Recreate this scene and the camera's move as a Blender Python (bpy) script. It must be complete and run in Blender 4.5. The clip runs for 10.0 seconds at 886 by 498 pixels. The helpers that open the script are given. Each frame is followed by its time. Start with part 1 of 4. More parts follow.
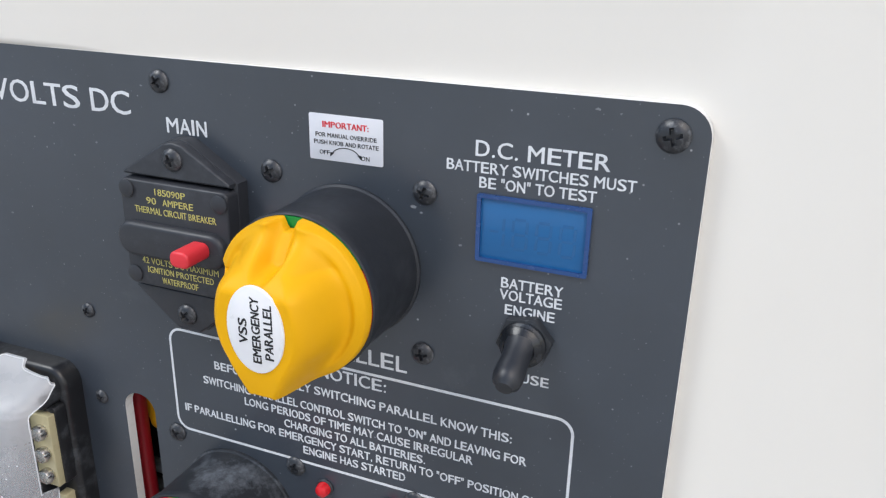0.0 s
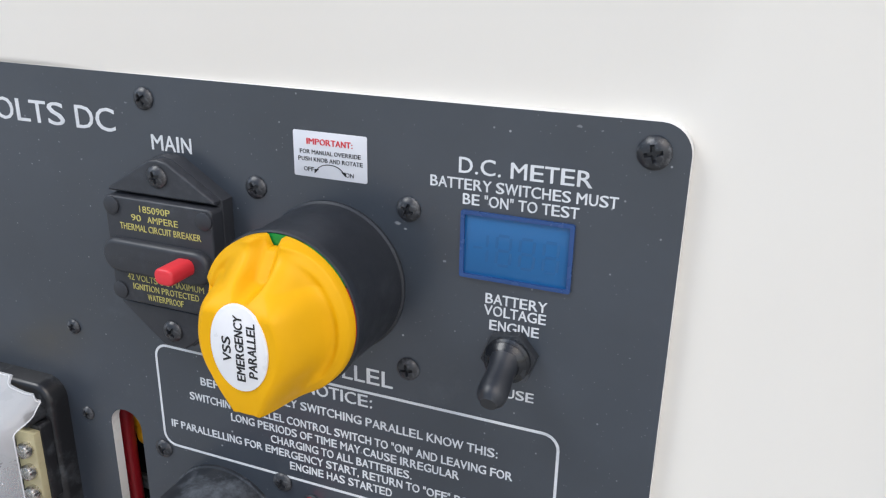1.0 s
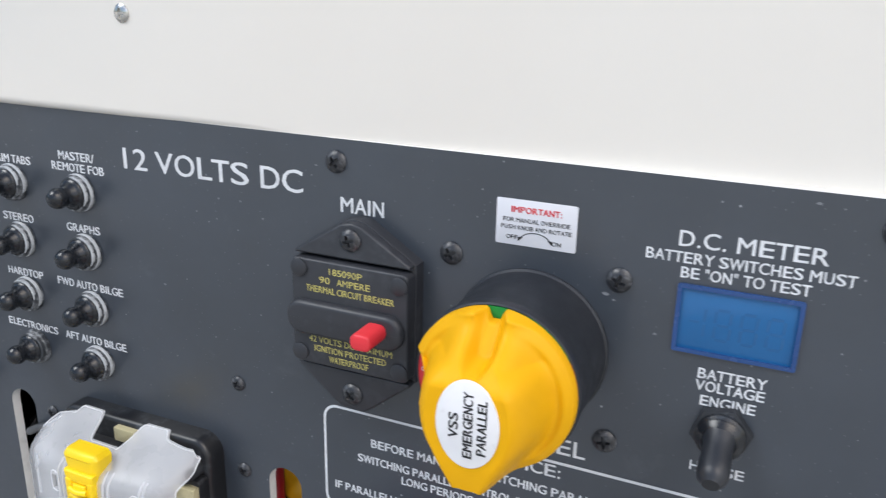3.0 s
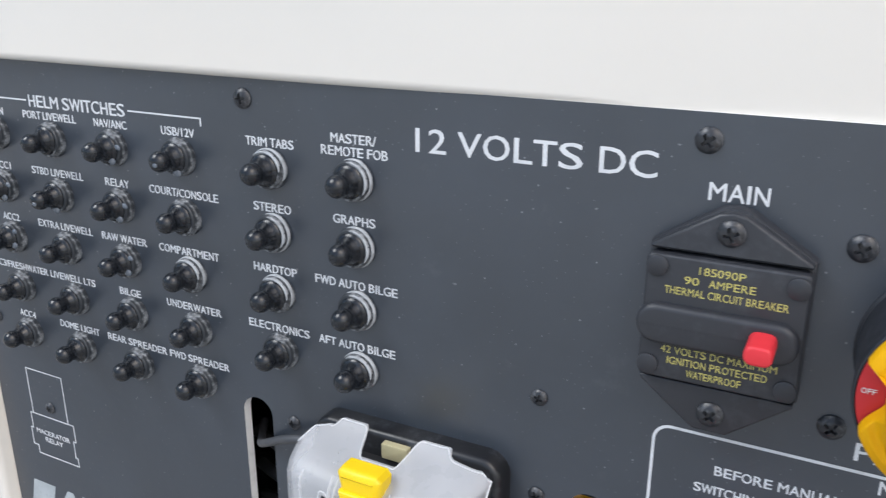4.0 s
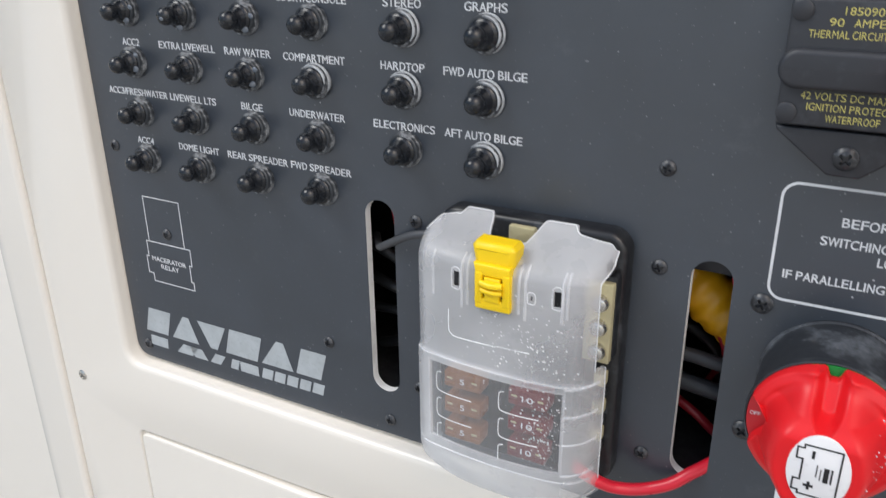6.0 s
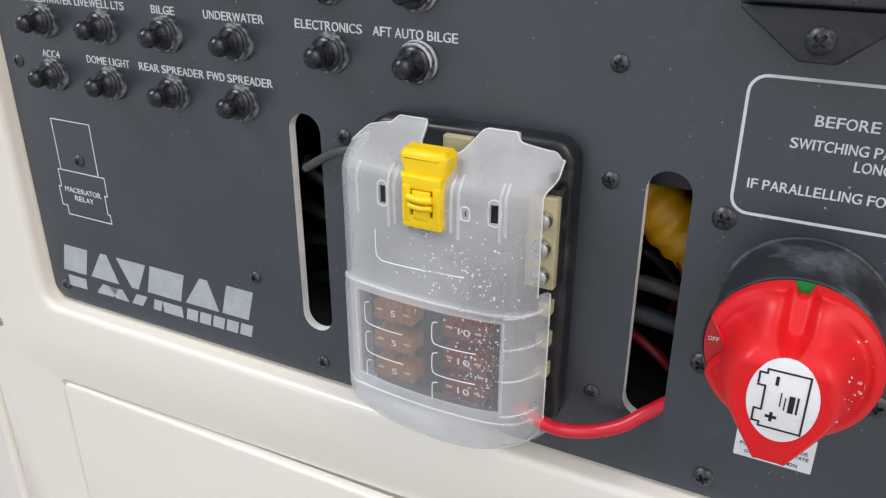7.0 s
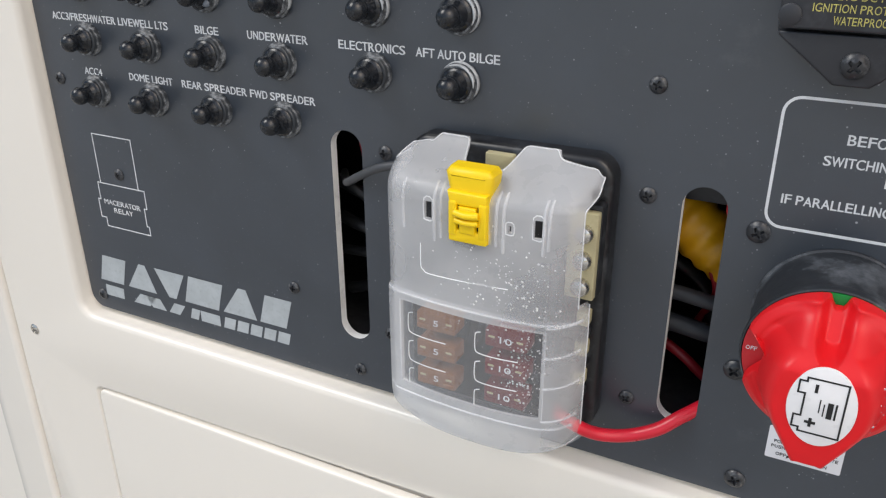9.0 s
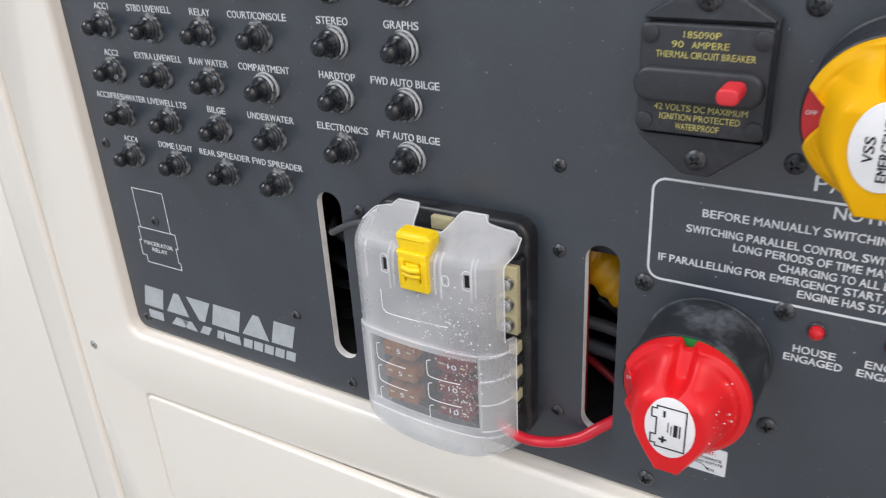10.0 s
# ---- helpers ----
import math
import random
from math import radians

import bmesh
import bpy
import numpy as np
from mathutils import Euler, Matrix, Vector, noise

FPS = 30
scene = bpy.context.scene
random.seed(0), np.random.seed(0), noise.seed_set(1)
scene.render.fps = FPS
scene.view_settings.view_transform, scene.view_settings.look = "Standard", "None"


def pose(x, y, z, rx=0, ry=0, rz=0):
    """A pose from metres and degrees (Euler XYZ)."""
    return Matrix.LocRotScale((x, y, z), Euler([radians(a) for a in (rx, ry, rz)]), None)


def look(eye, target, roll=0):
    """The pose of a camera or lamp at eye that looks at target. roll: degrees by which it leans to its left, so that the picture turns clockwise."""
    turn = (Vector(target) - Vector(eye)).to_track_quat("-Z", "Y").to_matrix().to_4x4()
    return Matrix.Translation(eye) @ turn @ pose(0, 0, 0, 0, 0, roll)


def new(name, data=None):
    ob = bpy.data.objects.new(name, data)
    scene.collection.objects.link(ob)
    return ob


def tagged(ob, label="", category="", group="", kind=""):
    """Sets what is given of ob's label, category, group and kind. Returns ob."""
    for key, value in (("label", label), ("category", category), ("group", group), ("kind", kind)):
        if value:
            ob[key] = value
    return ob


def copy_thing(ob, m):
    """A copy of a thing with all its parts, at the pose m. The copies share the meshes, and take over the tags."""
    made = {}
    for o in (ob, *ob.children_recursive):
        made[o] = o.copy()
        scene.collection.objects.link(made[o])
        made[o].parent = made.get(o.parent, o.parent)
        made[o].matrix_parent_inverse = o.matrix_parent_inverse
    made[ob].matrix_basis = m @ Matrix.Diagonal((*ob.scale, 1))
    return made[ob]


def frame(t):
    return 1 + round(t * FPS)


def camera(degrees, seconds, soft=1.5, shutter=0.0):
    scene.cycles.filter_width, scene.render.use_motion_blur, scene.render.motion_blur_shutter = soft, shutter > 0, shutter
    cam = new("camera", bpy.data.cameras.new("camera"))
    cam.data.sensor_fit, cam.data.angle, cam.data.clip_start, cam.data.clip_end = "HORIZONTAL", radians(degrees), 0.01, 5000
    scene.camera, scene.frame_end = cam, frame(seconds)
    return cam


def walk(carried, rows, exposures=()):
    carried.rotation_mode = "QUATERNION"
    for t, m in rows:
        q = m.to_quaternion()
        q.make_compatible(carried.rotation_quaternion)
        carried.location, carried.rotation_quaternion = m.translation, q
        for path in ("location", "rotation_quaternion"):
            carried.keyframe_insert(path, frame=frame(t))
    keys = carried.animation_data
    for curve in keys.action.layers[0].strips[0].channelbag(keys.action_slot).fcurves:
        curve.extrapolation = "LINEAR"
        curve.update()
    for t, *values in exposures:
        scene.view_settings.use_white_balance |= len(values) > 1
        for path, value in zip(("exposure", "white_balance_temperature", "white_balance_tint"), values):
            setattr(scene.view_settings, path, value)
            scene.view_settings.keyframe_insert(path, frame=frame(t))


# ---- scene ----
cam = camera(56.8, 10.0, soft=1.2, shutter=0.18)
# seconds, eye x, y, z in metres, yaw, pitch, roll in degrees
PATH = [
    (0, 0.51301, -0.20697, 1.18953, 22.294, -20.834, 1.256),
    (0.5, 0.51599, -0.20286, 1.19208, 22.476, -20.708, 0.985),
    (1, 0.51522, -0.20585, 1.19200, 21.782, -20.266, 1.113),
    (1.5, 0.51715, -0.20408, 1.19237, 22.367, -20.294, 0.865),
    (2, 0.51680, -0.20407, 1.19505, 22.661, -20.069, 0.836),
    (2.2, 0.51303, -0.20692, 1.19810, 22.268, -19.388, 1.147),
    (3.3, 0.43447, -0.22208, 1.20121, 24.731, -18.249, 1.114),
    (3.5, 0.41213, -0.22265, 1.19789, 25.347, -18.390, 0.917),
    (4, 0.36542, -0.22528, 1.18774, 27.193, -18.790, 0.190),
    (4.5, 0.32981, -0.24075, 1.18771, 28.240, -19.190, -0.342),
    (5, 0.30470, -0.25057, 1.18432, 28.703, -20.435, -0.847),
    (5.5, 0.31949, -0.26954, 1.16828, 28.953, -21.622, -0.876),
    (6, 0.34666, -0.27328, 1.14061, 28.733, -22.876, -0.650),
    (6.2, 0.35364, -0.26772, 1.12662, 28.516, -23.215, -0.366),
    (7.3, 0.34978, -0.24116, 1.10864, 26.764, -25.152, 0.253),
    (7.5, 0.34945, -0.24431, 1.11076, 26.474, -24.969, 0.454),
    (8, 0.34624, -0.25509, 1.11095, 26.091, -24.767, 0.581),
    (8.5, 0.34213, -0.25855, 1.12023, 26.208, -25.051, 0.239),
    (9, 0.34054, -0.25822, 1.11805, 27.013, -24.916, -0.173),
    (9.5, 0.34718, -0.25723, 1.12644, 27.905, -25.042, -0.700),
    (10, 0.40438, -0.28008, 1.16987, 31.991, -26.077, -3.264),
]


# seconds, stops, kelvin, tint
EXPOSURES = [(0.0, 0.54, 6160, 8), (2.2, 0.52, 6180, 8), (3.5, 0.64, 6140, 8), (4.5, 0.65, 6100, 8), (5.5, 0.52, 6340, 8), (9.3, 0.38, 6560, 8), (10.0, 0.47, 6520, 9)]


def eye_pose(x, y, z, yaw, pitch, roll):
    """Yaw to the left from +y, pitch up, roll as look() takes it."""
    a, b = radians(yaw), radians(pitch)
    way = Vector((-math.sin(a) * math.cos(b), math.cos(a) * math.cos(b), math.sin(b)))
    return look((x, y, z), Vector((x, y, z)) + way, roll)


walk(cam, [(t, eye_pose(*row)) for t, *row in PATH], EXPOSURES)

# ---- light: bright overcast daylight that falls into the cockpit from ahead and from the left ----
SUN_UP, SUN_TURN = 48.0, -52.0
world = bpy.data.worlds.new("sky")
scene.world = world
world.use_nodes = True
sky = world.node_tree.nodes.new("ShaderNodeTexSky")
sky.sky_type, sky.sun_disc = "NISHITA", False
sky.sun_elevation, sky.sun_rotation = radians(SUN_UP), radians(180 + SUN_TURN)
sky.air_density, sky.dust_density, sky.ozone_density = 1.0, 3.0, 1.0
world.node_tree.links.new(sky.outputs[0], world.node_tree.nodes["Background"].inputs["Color"])
world.node_tree.nodes["Background"].inputs["Strength"].default_value = 0.13
sun = new("sun", bpy.data.lights.new("sun", "SUN"))
sun.data.energy, sun.data.angle, sun.data.color = 1.3, radians(26), (1.0, 0.97, 0.93)
sa, sb = radians(SUN_TURN), radians(SUN_UP)
sun.matrix_world = look(Vector((math.sin(sa) * math.cos(sb), -math.cos(sa) * math.cos(sb), math.sin(sb))) * 5, (0, 0, 0))

# ---- materials ----


def rgb(r, g, b):
    """Linear colour from 8-bit sRGB."""
    return tuple(((c / 255 + 0.055) / 1.055) ** 2.4 if c > 10 else c / 255 / 12.92 for c in (r, g, b)) + (1.0,)


class Mat:
    """A node material with its Principled shader and short ways to wire it."""

    def __init__(self, name, color, rough=0.5, metal=0.0, spec=0.5):
        self.mat = bpy.data.materials.new(name)
        self.mat.use_nodes = True
        self.nt = self.mat.node_tree
        self.p = self.nt.nodes["Principled BSDF"]
        self.set("Base Color", color)
        self.set("Roughness", rough)
        self.set("Metallic", metal)
        self.set("Specular IOR Level", spec)
        self.color, self.rough = color, rough
        self.coord = self.nt.nodes.new("ShaderNodeTexCoord")

    def set(self, key, value):
        self.p.inputs[key].default_value = value

    def node(self, kind, **values):
        n = self.nt.nodes.new(kind)
        for k, v in values.items():
            n.inputs[k].default_value = v
        return n

    def link(self, a, b):
        self.nt.links.new(a, b)

    def noise(self, scale, detail=4.0, rough=0.55, space="Object"):
        n = self.node("ShaderNodeTexNoise", Scale=scale, Detail=detail, Roughness=rough)
        self.link(self.coord.outputs[space], n.inputs["Vector"])
        return n.outputs["Fac"]

    def ramp(self, value, stops):
        r = self.nt.nodes.new("ShaderNodeValToRGB")
        while len(r.color_ramp.elements) < len(stops):
            r.color_ramp.elements.new(0.5)
        for e, (at, c) in zip(r.color_ramp.elements, stops):
            e.position, e.color = at, c if len(c) == 4 else (*c, 1)
        self.link(value, r.inputs[0])
        return r.outputs[0]

    def mix(self, fac, a, b):
        m = self.nt.nodes.new("ShaderNodeMix")
        m.data_type = "RGBA"
        for sock, v in ((m.inputs[0], fac), (m.inputs[6], a), (m.inputs[7], b)):
            if isinstance(v, (tuple, float, int)):
                sock.default_value = v
            else:
                self.link(v, sock)
        return m.outputs[2]

    def bump(self, value, strength=0.2, distance=0.001):
        b = self.node("ShaderNodeBump", Strength=strength, Distance=distance)
        self.link(value, b.inputs["Height"])
        self.link(b.outputs["Normal"], self.p.inputs["Normal"])

    def base(self, socket):
        self.link(socket, self.p.inputs["Base Color"])

    def roughness(self, socket):
        self.link(socket, self.p.inputs["Roughness"])


def grey(v):
    return (v, v, v, 1.0)


def gelcoat():
    m = Mat("gelcoat", rgb(238, 234, 224), 0.22, 0, 0.5)
    m.base(m.mix(m.ramp(m.noise(9, 3), [(0.2, grey(0)), (0.85, grey(1))]), rgb(230, 226, 218), rgb(227, 222, 213)))
    m.roughness(m.ramp(m.noise(6, 2), [(0.2, grey(0.2)), (0.85, grey(0.26))]))
    return m.mat


def panel_black():
    m = Mat("panel_black", rgb(34, 35, 38), 0.4, 0, 1.0)
    cloud = m.ramp(m.noise(14, 6, 0.65), [(0.35, grey(0)), (0.8, grey(1))])
    col = m.mix(cloud, rgb(48, 54, 62), rgb(58, 65, 75))
    for scale, size, most in ((170.0, 0.06, 0.4), (420.0, 0.08, 0.25), (60.0, 0.026, 0.7)):
        v = m.node("ShaderNodeTexVoronoi", Scale=scale)
        m.link(m.coord.outputs["Object"], v.inputs["Vector"])
        col = m.mix(m.ramp(v.outputs["Distance"], [(size * 0.6, grey(most)), (size, grey(0))]), col, rgb(190, 192, 196))
    smear = m.ramp(m.noise(38, 8, 0.75), [(0.6, grey(0)), (0.85, grey(0.22))])
    col = m.mix(smear, col, rgb(120, 124, 130))
    m.base(col)
    m.roughness(m.ramp(m.noise(55, 6, 0.7), [(0.3, grey(0.28)), (0.75, grey(0.42))]))
    m.bump(m.noise(1500, 2), 0.06, 0.0002)
    return m.mat


def plastic(name, color, rough=0.4, worn=None, scale=120.0, amount=0.35, bump=0.1, spec=0.5):
    m = Mat(name, color, rough, 0, spec)
    lo = tuple(c * 0.86 for c in color[:3]) + (1,)
    col = m.mix(m.ramp(m.noise(scale * 0.4, 4), [(0.3, grey(0)), (0.7, grey(1))]), color, lo)
    if worn:
        f = m.ramp(m.noise(scale, 6, 0.7), [(0.52, grey(0)), (0.78, grey(amount))])
        col = m.mix(f, col, worn)
    m.base(col)
    m.roughness(m.ramp(m.noise(scale * 1.5, 4), [(0.3, grey(rough * 0.85)), (0.75, grey(min(1, rough * 1.25)))]))
    m.bump(m.noise(scale * 8, 3), bump, 0.0003)
    return m.mat


def frosted(name, rough, low, high, tint):
    """Frosted plastic: part lets light straight through, part scatters it."""
    m = Mat(name, tint, rough)
    clear = m.node("ShaderNodeBsdfTransparent", Color=(0.93, 0.94, 0.95, 1))
    mixer = m.nt.nodes.new("ShaderNodeMixShader")
    m.link(m.ramp(m.noise(15, 3, 0.5), [(0.3, grey(low)), (0.72, grey(high))]), mixer.inputs[0])
    m.link(clear.outputs[0], mixer.inputs[1])
    m.link(m.p.outputs[0], mixer.inputs[2])
    m.link(mixer.outputs[0], m.nt.nodes["Material Output"].inputs["Surface"])
    m.roughness(m.ramp(m.noise(90, 5, 0.65), [(0.3, grey(rough * 0.8)), (0.75, grey(rough * 1.4))]))
    return m.mat


def glassy(name, color, rough, trans=0.9, ior=1.45):
    m = Mat(name, color, rough)
    m.set("Transmission Weight", trans)
    m.set("IOR", ior)
    return m.mat


def metal(name, color, rough):
    m = Mat(name, color, rough, 1.0)
    m.roughness(m.ramp(m.noise(300, 4), [(0.3, grey(rough * 0.7)), (0.75, grey(rough * 1.4))]))
    return m.mat


GEL = gelcoat()
PANEL = panel_black()
FUSEBLACK = plastic("fuse_block_black", rgb(28, 29, 32), 0.35, rgb(120, 126, 132), 110, 0.35)
CORE = plastic("white_core", rgb(236, 236, 234), 0.6, rgb(150, 145, 138), 90, 0.5)
LEGEND = plastic("legend_white", rgb(220, 223, 226), 0.55, rgb(140, 142, 146), 260, 0.35)
LOGO = plastic("logo_silver", rgb(176, 183, 187), 0.5, rgb(120, 125, 130), 300, 0.4)
BLACK = plastic("black_plastic", rgb(47, 49, 54), 0.45, rgb(96, 100, 106), 70, 0.35)
SALT = plastic("salted_black_plastic", rgb(38, 41, 46), 0.45, rgb(138, 144, 152), 48, 0.75)
RESIDUE = plastic("damp_residue", rgb(104, 112, 122), 0.25, rgb(60, 66, 74), 300, 0.8)
HOUSING = plastic("clean_black_plastic", rgb(38, 41, 47), 0.42, rgb(76, 80, 87), 90, 0.3)
RUBBER = plastic("black_rubber", rgb(25, 28, 33), 0.24, rgb(92, 100, 110), 160, 0.4)
NUTTED = plastic("salted_nut", rgb(52, 56, 61), 0.45, rgb(190, 194, 198), 190, 0.95)
CRUSTED = plastic("salt_crust", rgb(186, 190, 194), 0.7, rgb(84, 88, 92), 260, 0.8)
SCREW = plastic("blackened_screw", rgb(44, 46, 50), 0.32, rgb(150, 152, 156), 420, 0.5)
STEEL = metal("steel", rgb(205, 203, 198), 0.25)
BRASS = plastic("tinned_brass", rgb(186, 178, 142), 0.35, rgb(140, 130, 96), 200, 0.5)
YELLOW = plastic("yellow_plastic", rgb(234, 174, 0), 0.46, None, 60, 0, 0.05, 0.2)
LATCH = plastic("latch_yellow", rgb(248, 210, 14), 0.38, None, 60, 0, 0.05)
RED = plastic("red_plastic", rgb(222, 26, 34), 0.38, None, 60, 0, 0.05, 0.35)
REDBTN = plastic("red_button", rgb(222, 52, 62), 0.45)
REDSTICK = plastic("red_sticker", rgb(196, 42, 50), 0.4)
GREEN = plastic("green_sticker", rgb(18, 140, 62), 0.4)
WHITE = plastic("white_sticker", rgb(228, 230, 236), 0.35, rgb(205, 206, 212), 60, 0.4)
DISC = plastic("white_disc", rgb(238, 238, 240), 0.3)
INK = plastic("black_ink", rgb(28, 28, 30), 0.5)
REDINK = plastic("red_ink", rgb(214, 48, 58), 0.5)
YELINK = plastic("yellow_ink", rgb(198, 190, 108), 0.55, rgb(90, 86, 50), 500, 0.6)
LCD = plastic("lcd_blue", rgb(40, 102, 158), 0.12, rgb(50, 112, 168), 30, 0.5, 0.0)
LCDSEG = plastic("lcd_segment", rgb(38, 94, 146), 0.2)
LCDRIM = plastic("lcd_rim", rgb(44, 76, 130), 0.25)
COVER = frosted("frosted_cover", 0.28, 0.22, 0.42, (0.8, 0.81, 0.83, 1))
CLEAR = frosted("clear_window", 0.14, 0.16, 0.3, (0.7, 0.71, 0.73, 1))
FROST = plastic("frost_line", rgb(225, 228, 230), 0.4)
# drops kept half opaque white: their refracted light is put into the colour
DROP = glassy("water_drop", (0.95, 0.95, 0.97, 1), 0.05, 0.55, 1.33)
TAN = plastic("tan_fuse", rgb(134, 84, 42), 0.3)
MAROON = plastic("red_fuse", rgb(104, 22, 28), 0.3)
CABLE_R = plastic("red_cable", rgb(214, 30, 52), 0.32)
CABLE_D = plastic("dark_red_cable", rgb(150, 24, 36), 0.4)
CABLE_Y = plastic("yellow_cable", rgb(226, 166, 22), 0.4, rgb(150, 100, 10), 60, 0.4)
CABLE_K = plastic("black_cable", rgb(24, 25, 27), 0.4)
CABLE_G = plastic("grey_cable", rgb(70, 72, 76), 0.45)
LENS = plastic("red_lens", rgb(205, 32, 40), 0.15)
CAVITY_SHADE = plastic("cavity_shade", rgb(30, 30, 32), 0.8)
SCUFF = plastic("pale_scuff", rgb(128, 131, 136), 0.6, rgb(90, 92, 96), 400, 0.8)
DECK = plastic("deck_grey", rgb(150, 147, 140), 0.6, rgb(128, 125, 119), 30, 0.5)
GROUND = plastic("pale_ground", rgb(198, 195, 188), 0.8, rgb(170, 168, 161), 0.5, 0.5)
RIM = frosted("frosted_rim", 0.25, 0.4, 0.6, (0.85, 0.86, 0.88, 1))

# ---- helpers: millimetres on the panel, u to the right, v up, d out towards the viewer ----
Z0 = 0.9


def spot(u, v, d=0.0, turn=0.0):
    """Pose on the panel's face: local x to the right, y up, z outwards."""
    return pose(u / 1000, -d / 1000, Z0 + v / 1000, 90) @ pose(0, 0, 0, 0, 0, turn)


def mesh_of(name, bm, mat, smooth=35.0):
    """A mesh from a bmesh in millimetres."""
    bmesh.ops.scale(bm, vec=(0.001,) * 3, verts=bm.verts)
    me = bpy.data.meshes.new(name)
    bm.to_mesh(me)
    bm.free()
    for m in mat if isinstance(mat, (list, tuple)) else (mat,):
        me.materials.append(m)
    if smooth:
        me.shade_smooth()
        me.set_sharp_from_angle(angle=radians(smooth))
    return me


def part(name, bm, mat, parent, label="", at=None, smooth=35.0):
    """Links a bmesh as one mesh under a thing or a part."""
    ob = new(name, bm if isinstance(bm, bpy.types.Mesh) else mesh_of(name, bm, mat, smooth))
    ob.parent = parent
    if at is not None:
        ob.matrix_basis = at
    return tagged(ob, label)


def mm(x, y, z=0.0, turn=0.0):
    return pose(x / 1000, y / 1000, z / 1000, 0, 0, turn)


def thing(name, where, label, category, group="", kind=""):
    ob = new(name)
    ob.empty_display_size = 0.005
    ob.matrix_world = where
    return tagged(ob, label, category, group, kind)


def lathe(profile, n=32, bm=None):
    """Turns (radius, height) points round the local z axis."""
    bm = bm or bmesh.new()
    rings = []
    for r, z in profile:
        if r < 1e-6:
            rings.append([bm.verts.new((0, 0, z))])
        else:
            rings.append([bm.verts.new((r * math.cos(2 * math.pi * k / n), r * math.sin(2 * math.pi * k / n), z)) for k in range(n)])
    for a, b in zip(rings, rings[1:]):
        for k in range(n):
            j = (k + 1) % n
            quad = [a[k % len(a)], a[j % len(a)], b[j % len(b)], b[k % len(b)]]
            quad = list(dict.fromkeys(quad))
            if len(quad) > 2:
                bm.faces.new(quad)
    return bm


def rounded(x0, y0, x1, y1, r, n=6):
    """Corner points of a rounded rectangle, anticlockwise."""
    pts = []
    for cx, cy, a in ((x1 - r, y0 + r, -90), (x1 - r, y1 - r, 0), (x0 + r, y1 - r, 90), (x0 + r, y0 + r, 180)):
        pts += [(cx + r * math.cos(radians(a + 90 * k / n)), cy + r * math.sin(radians(a + 90 * k / n))) for k in range(n + 1)]
    return pts


def prism(points, z0, z1, edge=0.0, bm=None, steps=2):
    """An outline raised from z0 to z1, with its front edge rounded."""
    bm = bm or bmesh.new()
    low = [bm.verts.new((x, y, z0)) for x, y in points]
    loops = [low, [bm.verts.new((x, y, z1 - edge)) for x, y in points]]
    cx, cy = sum(p[0] for p in points) / len(points), sum(p[1] for p in points) / len(points)
    if edge:
        n = len(points)
        inward = []
        for k in range(n):
            (ax, ay), (bx, by), (px, py) = points[k - 1], points[(k + 1) % n], points[k]
            e1, e2 = Vector((px - ax, py - ay)), Vector((bx - px, by - py))
            e1 = e1.normalized() if e1.length > 1e-9 else Vector((0, 0))
            e2 = e2.normalized() if e2.length > 1e-9 else e1
            t = e1 + e2
            t = t.normalized() if t.length > 1e-6 else e1
            inward.append((-t.y, t.x))
        for s in range(1, steps + 1):
            a = math.pi / 2 * s / steps
            off = edge * (1 - math.cos(a))
            loops.append([bm.verts.new((p[0] + i[0] * off, p[1] + i[1] * off, z1 - edge + edge * math.sin(a))) for p, i in zip(points, inward)])
    for a, b in zip(loops, loops[1:]):
        for k in range(len(a)):
            j = (k + 1) % len(a)
            bm.faces.new((a[k], a[j], b[j], b[k]))
    bm.faces.new(loops[-1])
    bm.faces.new(list(reversed(low)))
    return bm


def box(x0, y0, z0, x1, y1, z1, edge=0.6, bm=None):
    return prism(rounded(x0, y0, x1, y1, max(edge, 0.05), 3), z0, z1, edge, bm)


def plate(outline, holes, z0, z1):
    """A flat sheet with holes through it, as front, back and rims. Faces of the holes' rims take material 1."""
    bm = bmesh.new()
    loops, edges = [], []
    for pts in [outline, *holes]:
        vs = [bm.verts.new((x, y, z1)) for x, y in pts]
        edges += [bm.edges.new((vs[k], vs[(k + 1) % len(vs)])) for k in range(len(vs))]
        loops.append(vs)
    got = bmesh.ops.triangle_fill(bm, use_beauty=True, use_dissolve=False, edges=edges)
    faces = [f for f in got["geom"] if isinstance(f, bmesh.types.BMFace)]
    for f in faces:
        f.normal_update()
        if f.normal.z < 0:
            f.normal_flip()
    twin = {v: bm.verts.new((v.co.x, v.co.y, z0)) for vs in loops for v in vs}
    for f in faces:
        bm.faces.new([twin[v] for v in reversed(f.verts)])
    for n, vs in enumerate(loops):
        for k in range(len(vs)):
            a, b = vs[k], vs[(k + 1) % len(vs)]
            quad = (a, twin[a], twin[b], b)
            bm.faces.new(quad).material_index = 1
    bmesh.ops.recalc_face_normals(bm, faces=bm.faces)
    return bm


